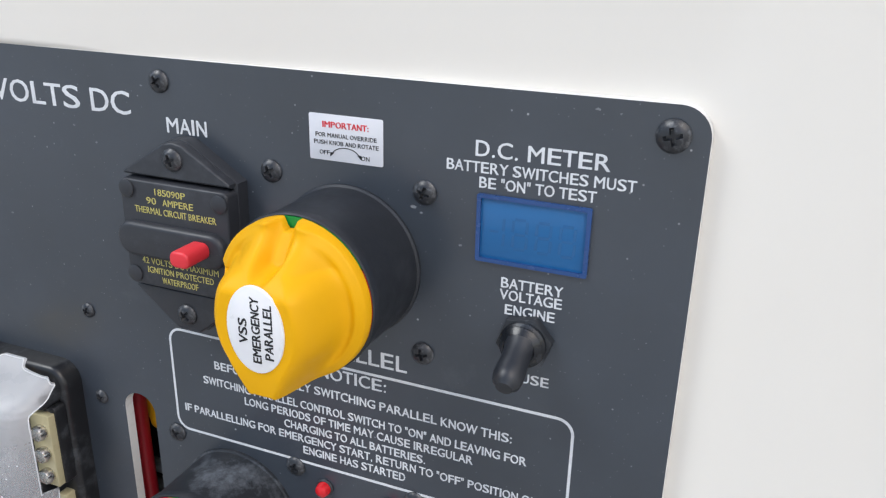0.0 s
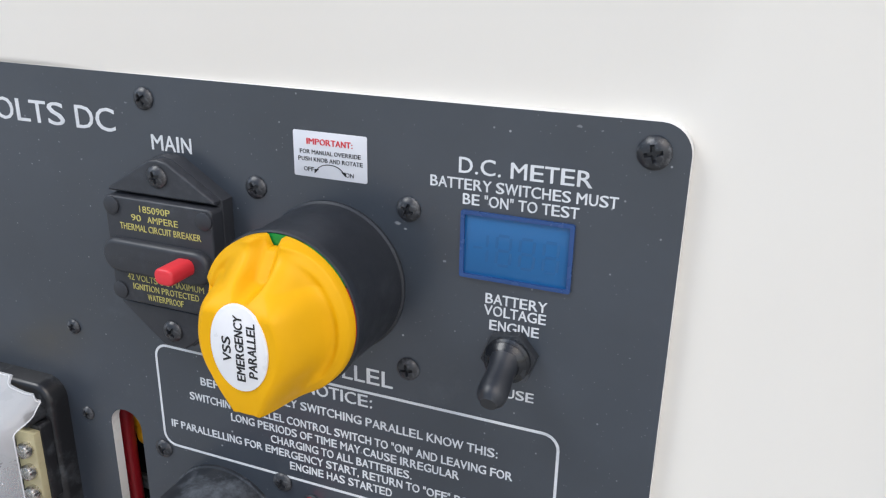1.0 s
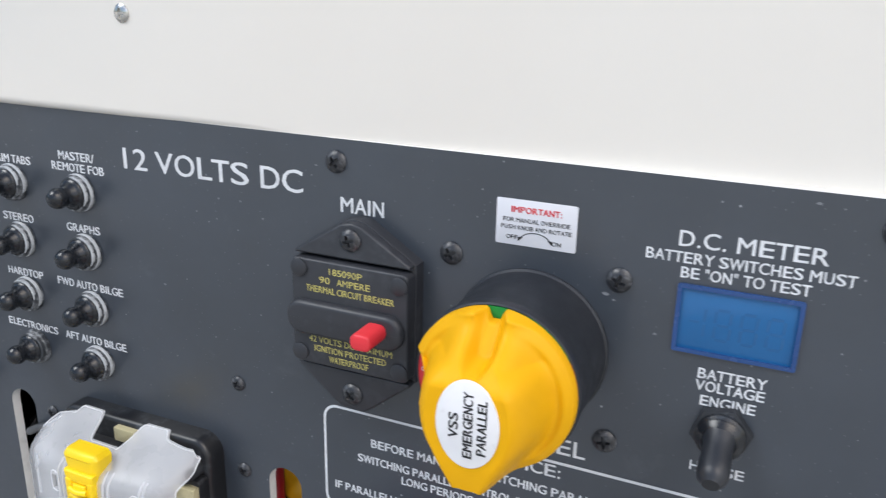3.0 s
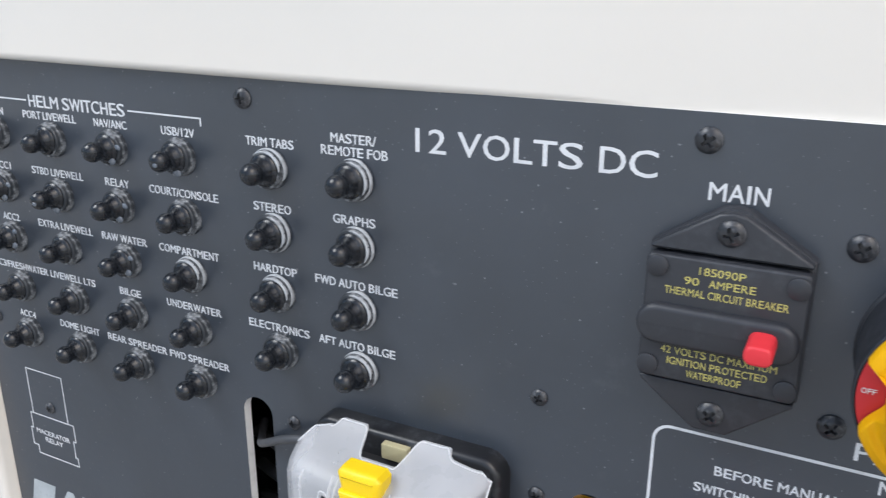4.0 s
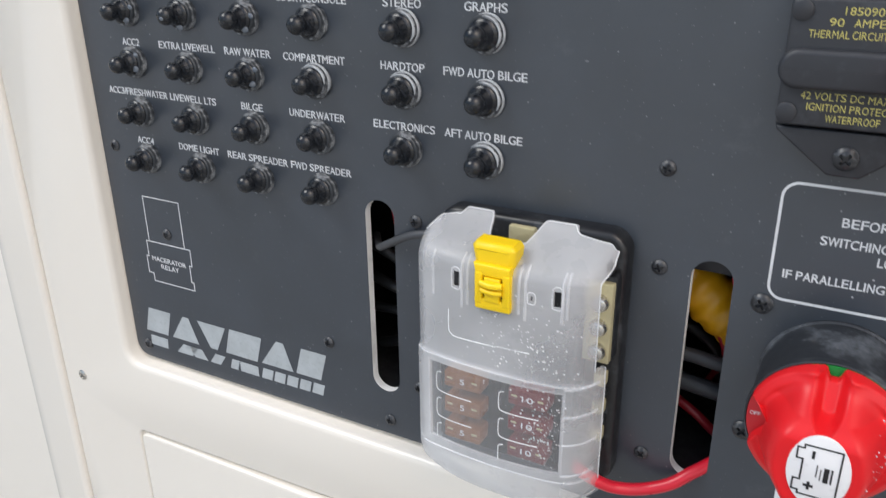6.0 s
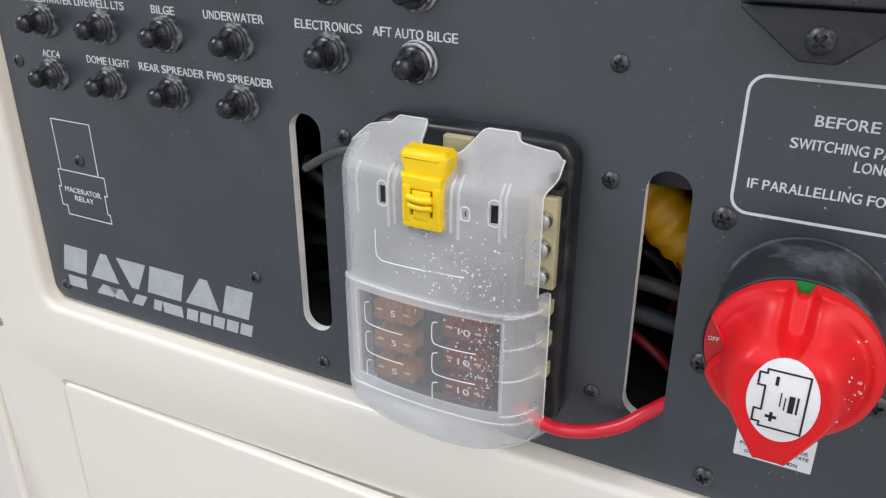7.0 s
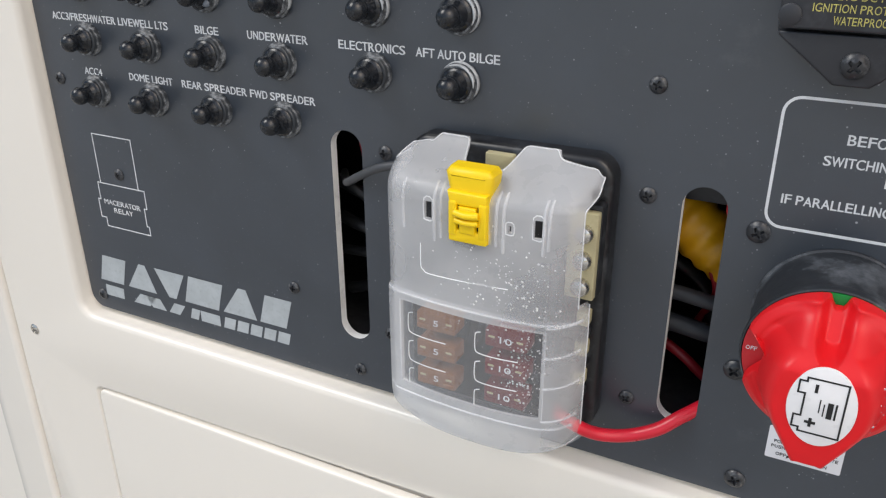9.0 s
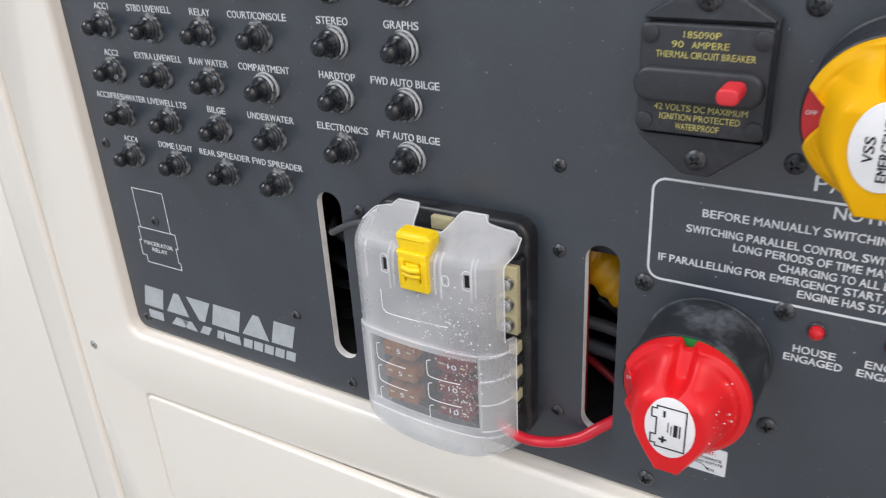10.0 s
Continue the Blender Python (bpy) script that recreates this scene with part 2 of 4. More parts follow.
def tube(points, radius, n=12, ribs=0.0, pitch=3.0, bm=None, sub=8):
    """A round cable along a smooth curve through points; ribs: depth of its corrugation."""
    bm = bm or bmesh.new()
    pts = [Vector(p) for p in points]
    way = []
    for k in range(len(pts) - 1):
        p0, p1, p2, p3 = pts[max(k - 1, 0)], pts[k], pts[k + 1], pts[min(k + 2, len(pts) - 1)]
        for s in range(sub):
            t = s / sub
            way.append(0.5 * (2 * p1 + (p2 - p0) * t + (2 * p0 - 5 * p1 + 4 * p2 - p3) * t * t + (3 * p1 - p0 - 3 * p2 + p3) * t**3))
    way.append(pts[-1])
    up, rings, gone = Vector((0.31, 0.2, 0.93)), [], 0.0
    for k, p in enumerate(way):
        d = (way[min(k + 1, len(way) - 1)] - way[max(k - 1, 0)]).normalized()
        side = d.cross(up).normalized()
        up = side.cross(d).normalized()
        gone += (p - way[k - 1]).length if k else 0
        r = radius - ribs * (0.5 + 0.5 * math.cos(2 * math.pi * gone / pitch)) if ribs else radius
        rings.append([bm.verts.new(p + r * (math.cos(2 * math.pi * j / n) * side + math.sin(2 * math.pi * j / n) * up)) for j in range(n)])
    for a, b in zip(rings, rings[1:]):
        for j in range(n):
            i = (j + 1) % n
            bm.faces.new((a[j], a[i], b[i], b[j]))
    bm.faces.new(list(reversed(rings[0])))
    bm.faces.new(rings[-1])
    bmesh.ops.recalc_face_normals(bm, faces=bm.faces)
    return bm


def line(points, width, height=0.12, closed=False):
    """A printed line of even width along points, mitred."""
    bm = bmesh.new()
    n = len(points)
    left, right = [], []
    for k in range(n):
        p = Vector(points[k])
        a = Vector(points[k - 1]) if k or closed else None
        b = Vector(points[(k + 1) % n]) if k < n - 1 or closed else None
        e1 = (p - a).normalized() if a is not None else (b - p).normalized()
        e2 = (b - p).normalized() if b is not None else e1
        n1, n2 = Vector((-e1.y, e1.x)), Vector((-e2.y, e2.x))
        m = (n1 + n2).normalized()
        m = m * (width / 2 / max(m.dot(n1), 0.4))
        left.append(p + m)
        right.append(p - m)
    top = [[bm.verts.new((q.x, q.y, height)) for q in s] for s in (left, right)]
    low = [[bm.verts.new((q.x, q.y, 0)) for q in s] for s in (left, right)]
    for k in range(n if closed else n - 1):
        j = (k + 1) % n
        bm.faces.new((top[1][k], top[1][j], top[0][j], top[0][k]))
        bm.faces.new((top[0][k], top[0][j], low[0][j], low[0][k]))
        bm.faces.new((low[1][k], low[1][j], top[1][j], top[1][k]))
    return bm


def flat(shapes, height=0.12):
    """Printed shapes: outlines raised a hair."""
    bm = bmesh.new()
    for pts in shapes:
        prism(pts, 0, height, 0, bm)
    return bm


# advance widths and side bearings of a plain grotesque, in thousandths of the size
ADVANCE = {278: "I .,:/", 355: '"', 500: "J", 556: "L0123456789", 611: "FTZ", 667: "ABEKPSVXY", 722: "CDHNRU", 778: "GOQ", 833: "M", 944: "W"}
ADVANCE = {c: w for w, cs in ADVANCE.items() for c in cs}
BEARING_L = {**{c: 78 for c in "BDEFHIKLMNPRU"}, **{c: 44 for c in "CGOQS"}, **{c: 16 for c in "AJTVWXYZ"}, "1": 215, ".": 87, ",": 87, ":": 87, '"': 70, "/": -10}
BEARING_R = {**{c: 76 for c in "HIMNU"}, **{c: 44 for c in "CDGOQSBEP"}, **{c: 14 for c in "ATVWXYZKL"}, "F": 28, "R": 38, "J": 72, "1": 235, ".": 87, ",": 87, ":": 87, '"': 70, "/": -10}
GLYPHS = {}


def glyph(ch):
    """One character of the built-in font as points and faces, cached."""
    if ch not in GLYPHS:
        cu = bpy.data.curves.new("text", "FONT")
        cu.body, cu.size, cu.resolution_u = ch, 1.0, 3
        ob = new("text", cu)
        bpy.context.view_layer.update()
        me = bpy.data.meshes.new_from_object(ob.evaluated_get(bpy.context.evaluated_depsgraph_get()))
        bpy.data.objects.remove(ob)
        bm = bmesh.new()
        bm.from_mesh(me)
        bpy.data.meshes.remove(me)
        bmesh.ops.remove_doubles(bm, verts=bm.verts, dist=1e-5)
        bm.verts.index_update()
        GLYPHS[ch] = [(v.co.x, v.co.y) for v in bm.verts], [[v.index for v in (f.verts if f.normal.z > 0 else reversed(f.verts))] for f in bm.faces]
        bm.free()
    return GLYPHS[ch]


def lettering(text, x0, x1, base, cap, height=0.12, bold=0.0):
    """The text's mesh in millimetres: from x0 to x1, capitals cap high on the line base, spaced like a grotesque."""
    run, at = [], 0
    for ch in text:
        w = ADVANCE.get(ch, 556)
        if ch != " ":
            run.append((ch, at + BEARING_L.get(ch, 38), at + w - BEARING_R.get(ch, 38)))
        at += w
    lo, hi = run[0][1], run[-1][2]
    sx, sy = (x1 - x0) / (hi - lo), cap / 0.729
    bm = bmesh.new()
    for ch, a, b in run:
        pts, faces = glyph(ch)
        g0, g1 = min(p[0] for p in pts), max(p[0] for p in pts)
        vs = [bm.verts.new((x0 + (a - lo + (p[0] - g0) / (g1 - g0) * (b - a)) * sx, base + p[1] * sy, height)) for p in pts]
        for f in faces:
            bm.faces.new([vs[k] for k in f])
    if bold:
        twin = bmesh.ops.duplicate(bm, geom=bm.verts[:] + bm.edges[:] + bm.faces[:])
        moved = [g for g in twin["geom"] if isinstance(g, bmesh.types.BMVert)]
        bmesh.ops.translate(bm, vec=(bold, bold * 0.4, -0.02), verts=moved)
        bmesh.ops.translate(bm, vec=(-bold / 2, -bold * 0.2, 0), verts=bm.verts)
    rim = [e for e in bm.edges if e.is_boundary]
    out = bmesh.ops.extrude_edge_only(bm, edges=rim)
    for v in (g for g in out["geom"] if isinstance(g, bmesh.types.BMVert)):
        v.co.z = 0
    bmesh.ops.recalc_face_normals(bm, faces=bm.faces)
    return bm


def write(text, x0, x1, base, cap, parent, mat, name="legend", z=0.0, bold=0.0, label=""):
    return part(name, lettering(text, x0, x1, base, cap, 0.12, bold), mat, parent, label, mm(0, 0, z), 0)


def screw_mesh(r, h, name="screw"):
    """A pan-head screw with a sharp cross recess."""
    bm = bmesh.new()
    arm, reach = 0.13 * r, 0.56 * r
    corners = []
    for q in range(4):
        c, s = (1, 0, -1, 0)[q], (0, 1, 0, -1)[q]
        for x, y in ((reach, -arm), (reach, arm), (arm * 1.25, arm * 1.25)):
            corners.append((x * c - y * s, x * s + y * c))
    cross = []
    for k, (ax, ay) in enumerate(corners):
        bx, by = corners[(k + 1) % 12]
        cross += [(ax + (bx - ax) * t / 3, ay + (by - ay) * t / 3) for t in range(3)]
    n = len(cross)

    def ring(f):
        out = []
        for x, y in cross:
            a = math.atan2(y, x)
            px, py = x + (r * math.cos(a) - x) * f, y + (r * math.sin(a) - y) * f
            rr = math.hypot(px, py) / r
            out.append(bm.verts.new((px, py, h * (1 - 0.72 * rr ** 3.2))))
        return out

    deep = [bm.verts.new((x * 0.72, y * 0.72, h * 0.3)) for x, y in cross]
    rings = [deep] + [ring(f) for f in (0.0, 0.08, 0.3, 0.55, 0.78, 0.92, 1.0)]
    rings.append([bm.verts.new((v.co.x, v.co.y, 0)) for v in rings[-1]])
    for a, b in zip(rings, rings[1:]):
        for j in range(n):
            i = (j + 1) % n
            bm.faces.new((a[j], b[j], b[i], a[i]))
    bm.faces.new(deep)
    bmesh.ops.recalc_face_normals(bm, faces=bm.faces)
    return mesh_of(name, bm, SCREW, 32)


SCREW_BIG, SCREW_MID, SCREW_SMALL = screw_mesh(4.4, 2.3), screw_mesh(3.7, 2.0), screw_mesh(2.9, 1.6)


def screw(parent, mesh, x, y, z=0.0, turn=0.0, label=""):
    return part("screw", mesh, None, parent, label, mm(x, y, z, turn))


# ---- the console: moulded wall with the panel's recess and a locker door below ----
LIP = 7.0            # how far the wall stands in front of the panel at its recessed end
LEAN = 11.15         # how much further back it lies at the other end, where the panel rests on it
PW, PB, PT = 498.5, 8.0, 252.5
WALL = spot(0, 0, 0)


def ring_wall(bm, outer, hole, lip, back, radius=3.0, flange=None):
    """A flat face at height lip between an outline and a hole, whose edge rounds over and goes back; flange: ledge's inner outline."""
    def loop(pts, z):
        return [bm.verts.new((x, y, z)) for x, y in pts]

    a, b = loop(outer, lip), loop(hole(0), lip)
    edges = [bm.edges.new((s[k], s[(k + 1) % len(s)])) for s in (a, b) for k in range(len(s))]
    bmesh.ops.triangle_fill(bm, use_beauty=True, edges=edges)
    prev = b
    steps = [(radius * math.sin(t), radius * (1 - math.cos(t))) for t in (math.pi / 2 * k / 5 for k in range(1, 6))]
    for off, down in steps + [(radius + 0.5, lip - back)]:
        nxt = loop(hole(off), lip - down)
        for k in range(len(prev)):
            j = (k + 1) % len(prev)
            bm.faces.new((prev[k], prev[j], nxt[j], nxt[k]))
        prev = nxt
    if flange:
        nxt = loop(flange, back)
        for k in range(len(prev)):
            j = (k + 1) % len(prev)
            bm.faces.new((prev[k], prev[j], nxt[j], nxt[k]))
        prev = nxt
    return prev


def console_wall():
    bm = bmesh.new()
    left, right, low, high, mid = -60.0, 545.0, -330.0, 420.0, -24.0

    def split(corner):
        """The outline with its long level edges cut into short ones."""
        pts = []
        for (ax, ay), (bx, by) in zip(corner, corner[1:] + corner[:1]):
            k = 40 if abs(bx - ax) > 100 else 20 if abs(by - ay) > 100 else 1
            pts += [(ax + (bx - ax) * t / k, ay + (by - ay) * t / k) for t in range(k)]
        return pts

    ledge = split(rounded(14, PB + 22, PW - 22, PT - 22, 4))

    def ease(a, b, x):
        t = min(1.0, max(0.0, (x - a) / (b - a)))
        return t * t * (3 - 2 * t)

    def across(x):
        return min(1.0, max(0.0, (x + 6) / 504))

    def hole(o):
        """The recess follows the panel on one side and runs out under it on the other."""
        return [(x, y - ((3.0 * across(x) + 6.0 * ease(0.58, 0.74, across(x))) if y > 130 else 0.0)) for x, y in split(rounded(-6 + o, PB - 7 + o, PW - 5 - o, PT + 4 - o, 12 - o))]

    rim = ring_wall(bm, [(left, mid), (330, mid), (400, mid), (460, mid), (right, mid), (right, high), (left, high)], hole, LIP, -4.2, 3.5, ledge)
    # sides and back coloured near-black: the cavity's shade is put into the material
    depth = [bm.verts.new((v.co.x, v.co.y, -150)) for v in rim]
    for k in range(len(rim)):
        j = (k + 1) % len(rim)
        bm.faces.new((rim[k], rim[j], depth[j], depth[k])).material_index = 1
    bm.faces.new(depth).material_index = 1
    rim = ring_wall(bm, [(left, low), (right, low), (right, mid), (460, mid), (400, mid), (330, mid), (left, mid)],
                    lambda o: rounded(-5.0 + o, -300 + o, 505 - o, -40 - o, 6 - min(o, 4)), LIP, LIP - 2.4, 1.6)
    bm.faces.new(rim)
    bead = ((0.2, -4.0), (1.5, -4.0), (1.8, 0.4), (2.6, 1.6), (4.2, 2.3), (6.5, 2.2), (10, 1.6), (30, 1.0), (40, -1.5), (52, -9), (62, -24), (68, -60), (70, -160))
    sweep = ((3, 0.05), (8, 0.5), (16, 2.0), (30, 6.5), (60, 17), (110, 33), (220, 62), (700, 160))
    for side, x, course in ((-1, left, bead), (1, right, sweep)):
        prev = [bm.verts.new((x, y, LIP)) for y in (low, high)]
        for dx, dz in course:
            nxt = [bm.verts.new((x + side * dx, y, LIP + dz)) for y in (low, high)]
            bm.faces.new((prev[0], prev[1], nxt[1], nxt[0]))
            prev = nxt
    bmesh.ops.remove_doubles(bm, verts=bm.verts, dist=0.01)
    for v in bm.verts:
        if v.co.z > -140:
            v.co.z -= LEAN * across(v.co.x) * max(ease(0, 110, v.co.y), ease(360, 460, v.co.x))
    bmesh.ops.recalc_face_normals(bm, faces=bm.faces)
    for f in bm.faces:
        f.normal_update()
        if f.normal.z < -0.05:
            f.normal_flip()
    ob = new("wall_console", mesh_of("wall_console", bm, [GEL, CAVITY_SHADE], 40))
    ob.matrix_world = WALL
    return tagged(ob, "glossy off-white moulded fibreglass console wall round a recess", "wall", kind="structure")


wall = console_wall()


def slab(name, x0, y0, z0, x1, y1, z1, mat, label, category):
    """A plain closing slab in world millimetres."""
    bm = box(x0, y0, z0, x1, y1, z1, 4)
    ob = new(name, mesh_of(name, bm, mat))
    return tagged(ob, label, category, kind="structure")


slab("wall_back", -900, 160, 0, 1400, 190, 1330, GEL, "plain white fibreglass wall behind the console", "wall")
# deck out of view; its grey and reach shape what the lower panel reflects
slab("floor", -3000, -2600, -40, 3000, 400, 0, DECK, "unseen grey deck added to darken the lower panel's reflections", "floor")
# added out of view, kept bright so the upper panel reflects a light horizon
slab("ground", -200000, -200000, -900, 200000, 200000, -800, GROUND, "unseen pale ground added to brighten the panel's reflections", "ground")


def locker_door():
    ob = thing("locker_door", spot(250, -170, LIP), "closed off-white fibreglass locker door set in the console", "door")
    part("door_leaf", prism(rounded(-252.5, -128, 252.5, 127.2, 5, 5), -4.5, 0.2, 1.6, None, 4), GEL, ob)
    return ob


locker_door()
for u, v in ((-45, -16), (247.1, 287.5)):
    s = new("wall_screw", screw_mesh(3.2, 1.2, "wall_screw"))
    s.data.materials[0] = STEEL
    s.matrix_world = spot(u, v, LIP - (LEAN * (u + 6) / 504 if v > 110 else 0))
    tagged(s, "small steel cross-head screw in the white fibreglass", "screw", "wall screws")

# ---- the switch panel with its print ----
SLOTS = ((159.0, 31.5, 173.5, 125.5), (297.0, 33.0, 311.5, 125.0))


def switch_panel():
    ob = thing("switch_panel", spot(0, 0), "black engraved electrical panel with white lettering in a console", "panel")
    holes = [rounded(*s, 7.2, 8) for s in SLOTS]
    part("face_plate", plate(rounded(0, PB, PW, PT, 8, 8), holes, -4.0, 0.0), [PANEL, CORE], ob, "scuffed matt black plate with white core", None, 30)
    # rows of push-button names: text, first and last millimetre, base line
    rows = ((228.6, (("HORN", 26.2, 38.2), ("PORT LIVEWELL", 51, 82.9), ("NAV/ANC", 93.3, 111.2), ("USB/12V", 129.5, 146), ("TRIM TABS", 170.3, 191.4), ("REMOTE FOB", 203, 229.3))),
            (204.7, (("ACC1", 26.4, 37.2), ("STBD LIVEWELL", 51.1, 82.4), ("RELAY", 95.4, 108.7), ("COURT/CONSOLE", 119.8, 154.9), ("STEREO", 171.8, 188.6), ("GRAPHS", 206.8, 223.9))),
            (180.9, (("ACC2", 26.2, 37.2), ("EXTRA LIVEWELL", 49.8, 83.5), ("RAW WATER", 89.2, 114.8), ("COMPARTMENT", 121.6, 152.7), ("HARDTOP", 169.9, 189.7), ("FWD AUTO BILGE", 197.9, 232.2))),
            (157.2, (("ACC3/FRESHWATER", 11.8, 50.6), ("LIVEWELL LTS", 52.4, 80.7), ("BILGE", 95.6, 107.7), ("UNDERWATER", 122.5, 151.3), ("ELECTRONICS", 165.4, 193.9), ("AFT AUTO BILGE", 198.3, 230.9))),
            (133.6, (("ACC4", 26.1, 37), ("DOME LIGHT", 53.8, 78.9), ("REAR SPREADER", 84.3, 119.1), ("FWD SPREADER", 120.9, 152.9))))
    for base, names in rows:
        for text, a, b in names:
            write(text, a, b, base, 3.4, ob, LEGEND, bold=0.11)
    for text, a, b, base, cap in (("MASTER/", 207.1, 224.9, 233.0, 3.4), ("HELM SWITCHES", 56, 111.1, 233.6, 5.2), ("12 VOLTS DC", 239.8, 316.6, 232.9, 8.1),
                                  ("MAIN", 331, 346.6, 228.7, 5.3), ("D.C. METER", 437.3, 474.5, 233.5, 4.7), ("BATTERY SWITCHES MUST", 428.8, 481.7, 228.8, 3.3),
                                  ('BE "ON" TO TEST', 438.7, 471.6, 224.6, 3.3), ("BATTERY", 446.5, 464.7, 195.8, 3.3), ("VOLTAGE", 446.2, 464.6, 192.1, 3.3), ("ENGINE", 448, 462.8, 187.6, 3.3),
                                  ("HOUSE", 447.5, 462.5, 166.3, 3.3), ("PARALLEL", 377, 416.7, 160.4, 5.8), ("NOTICE:", 384.4, 409.3, 151.5, 4.6),
                                  ("BEFORE MANUALLY SWITCHING PARALLEL KNOW THIS:", 341.5, 452.3, 144.4, 3.3),
                                  ('SWITCHING PARALLEL CONTROL SWITCH TO "ON" AND LEAVING FOR', 336.1, 457.4, 137.5, 3.2), ("LONG PERIODS OF TIME MAY CAUSE IRREGULAR", 353.5, 439.9, 132.9, 3.2),
                                  ("CHARGING TO ALL BATTERIES.", 369.7, 423.4, 128.3, 3.2), ('IF PARALLELLING FOR EMERGENCY START, RETURN TO "OFF" POSITION ONCE', 326.5, 467.0, 123.8, 3.2),
                                  ("ENGINE HAS STARTED", 377, 416.3, 119.3, 3.2), ("HOUSE", 378.4, 392.8, 96.9, 3.2), ("ENGAGED", 375.6, 395.4, 92.8, 3.2),
                                  ("ENGINE", 402.4, 418.4, 96.9, 3.2), ("ENGAGED", 400.4, 420.2, 92.8, 3.2)):
        write(text, a, b, base, cap, ob, LEGEND, bold=0.08 + 0.012 * cap)
    for pts, w in ((((21.2, 233.2), (21.2, 236.1), (54.5, 236.1)), 0.6), (((112.8, 236.1), (149.6, 236.1), (149.6, 233.2)), 0.6)):
        part("bracket_line", line(pts, w), LEGEND, ob, "", None, 0)
    part("notice_frame", line(rounded(322.7, 115.7, 471.0, 157.0, 5, 6), 0.9, 0.12, True), LEGEND, ob, "white printed outline", None, 0)
    relay = ((22.6, 105), (47.3, 105), (47.3, 80.3), (50.9, 80.3), (50.9, 71.2), (49.2, 71.2), (49.2, 62), (50.6, 62), (50.6, 57.5), (22.2, 57.5), (22.2, 62), (19.0, 62), (19.0, 71.5), (20.6, 71.5), (20.6, 80.3), (22.6, 80.3))
    part("relay_outline", line(relay, 0.45, 0.12, True), LEGEND, ob, "white printed outline of a relay", None, 0)
    part("relay_outline", line(((22.6, 80.3), (47.3, 80.3)), 0.45), LEGEND, ob, "", None, 0)
    write("MACERATOR", 22.8, 46.6, 69.5, 2.7, ob, LEGEND)
    write("RELAY", 28.5, 41, 65.6, 2.7, ob, LEGEND)
    # maker's mark as plain slanted shapes
    def slant(x0, x1, y0, y1, k=0.28):
        return [(x0 + k * 0, y0), (x1, y0), (x1 + k * (y1 - y0), y1), (x0 + k * (y1 - y0), y1)]
    marks = []
    y, t = 25.0, 39.4
    marks += [slant(9.5, 25.5, y, t), [(29, y + 0.2), (48, y + 0.2), (42.5, t + 0.2), (38.5, t + 0.2)], [(49, t + 0.4), (68, t + 0.4), (61, y + 0.4), (56.5, y + 0.4)]]
    marks += [slant(67, 88, y + 0.6, t + 0.8), [(91, y + 1), (111, y + 1), (106, t + 1.4), (101.5, t + 1.4)], slant(113, 128, y + 1.2, t + 1.6)]
    part("logo_shape", flat(marks), LOGO, ob, "silver printed block shapes", None, 0)
    band = [slant(11.5, 24, 16.4, 22.4, 0.1), slant(31, 42, 16.6, 22.4, 0.9), slant(44, 53, 16.6, 22.4, -0.6), slant(55, 62, 16.7, 22.5, 0.7), slant(69, 74, 16.9, 22.6, 0.3), slant(76, 88, 16.9, 22.6, 0.0)]
    part("logo_shape", flat(band), LOGO, ob, "", None, 0)
    small = [slant(90 + 8 * k, 96.6 + 8 * k, 17.0 + 0.15 * k, 23.0 + 0.15 * k, 0.25) for k in range(5)]
    part("logo_shape", flat(small), LOGO, ob, "", None, 0)
    for x0, y0, x1, y1, shown in ((384.4, 226.6, 408.9, 240.5, True), (336.2, 29.6, 360.6, 42.8, True)):
        st = part("sticker", prism(rounded(x0, y0, x1, y1, 0.5, 2), 0.02, 0.25, 0.05), WHITE, ob, "white instruction sticker with red and black print")
        w, h, z = x1 - x0, y1 - y0, 0.26
        write("IMPORTANT:", x0 + 0.19 * w, x0 + 0.81 * w, y0 + 0.72 * h, 1.9, st, REDINK, "print", z, 0.12)
        write("FOR MANUAL OVERRIDE", x0 + 0.09 * w, x0 + 0.92 * w, y0 + 0.51 * h, 1.35, st, INK, "print", z)
        write("PUSH KNOB AND ROTATE", x0 + 0.065 * w, x0 + 0.945 * w, y0 + 0.35 * h, 1.35, st, INK, "print", z)
        write("OFF", x0 + 0.14 * w, x0 + 0.28 * w, y0 + 0.13 * h, 1.35, st, INK, "print", z)
        write("ON", x0 + 0.71 * w, x0 + 0.82 * w, y0 + 0.09 * h, 1.35, st, INK, "print", z)
        arc = [(x0 + w * (0.5 + 0.19 * math.cos(radians(a))), y0 + h * (0.11 + 0.2 * math.sin(radians(a)))) for a in range(15, 166, 10)]
        part("print", line(arc, 0.22), INK, st, "", mm(0, 0, z), 0)
        for (ax, ay), s in ((arc[0], 1), (arc[-1], -1)):
            part("print", flat([[(ax - 0.7, ay + 0.35), (ax + 0.75 * s, ay - 1.0), (ax + 0.7, ay + 0.35)] if s > 0 else [(ax - 0.75, ay - 1.0), (ax + 0.7, ay + 0.35), (ax - 0.7, ay + 0.35)]]), INK, st, "", mm(0, 0, z), 0)
    rnd = random.Random(21)
    chips = [(254.2, 190.2, 0.9), (433.5, 206.5, 1.0), (418.5, 216.0, 1.3), (421, 214.5, 0.7), (470, 249.4, 0.9), (476, 248.8, 0.6), (322, 243, 0.7), (291, 227, 0.7), (300, 222, 0.8), (285, 178, 0.4)]
    chips += [(rnd.uniform(8, 490), rnd.uniform(14, 248), 0.16 + 0.3 * rnd.random() ** 3) for _ in range(85)]
    flakes = []
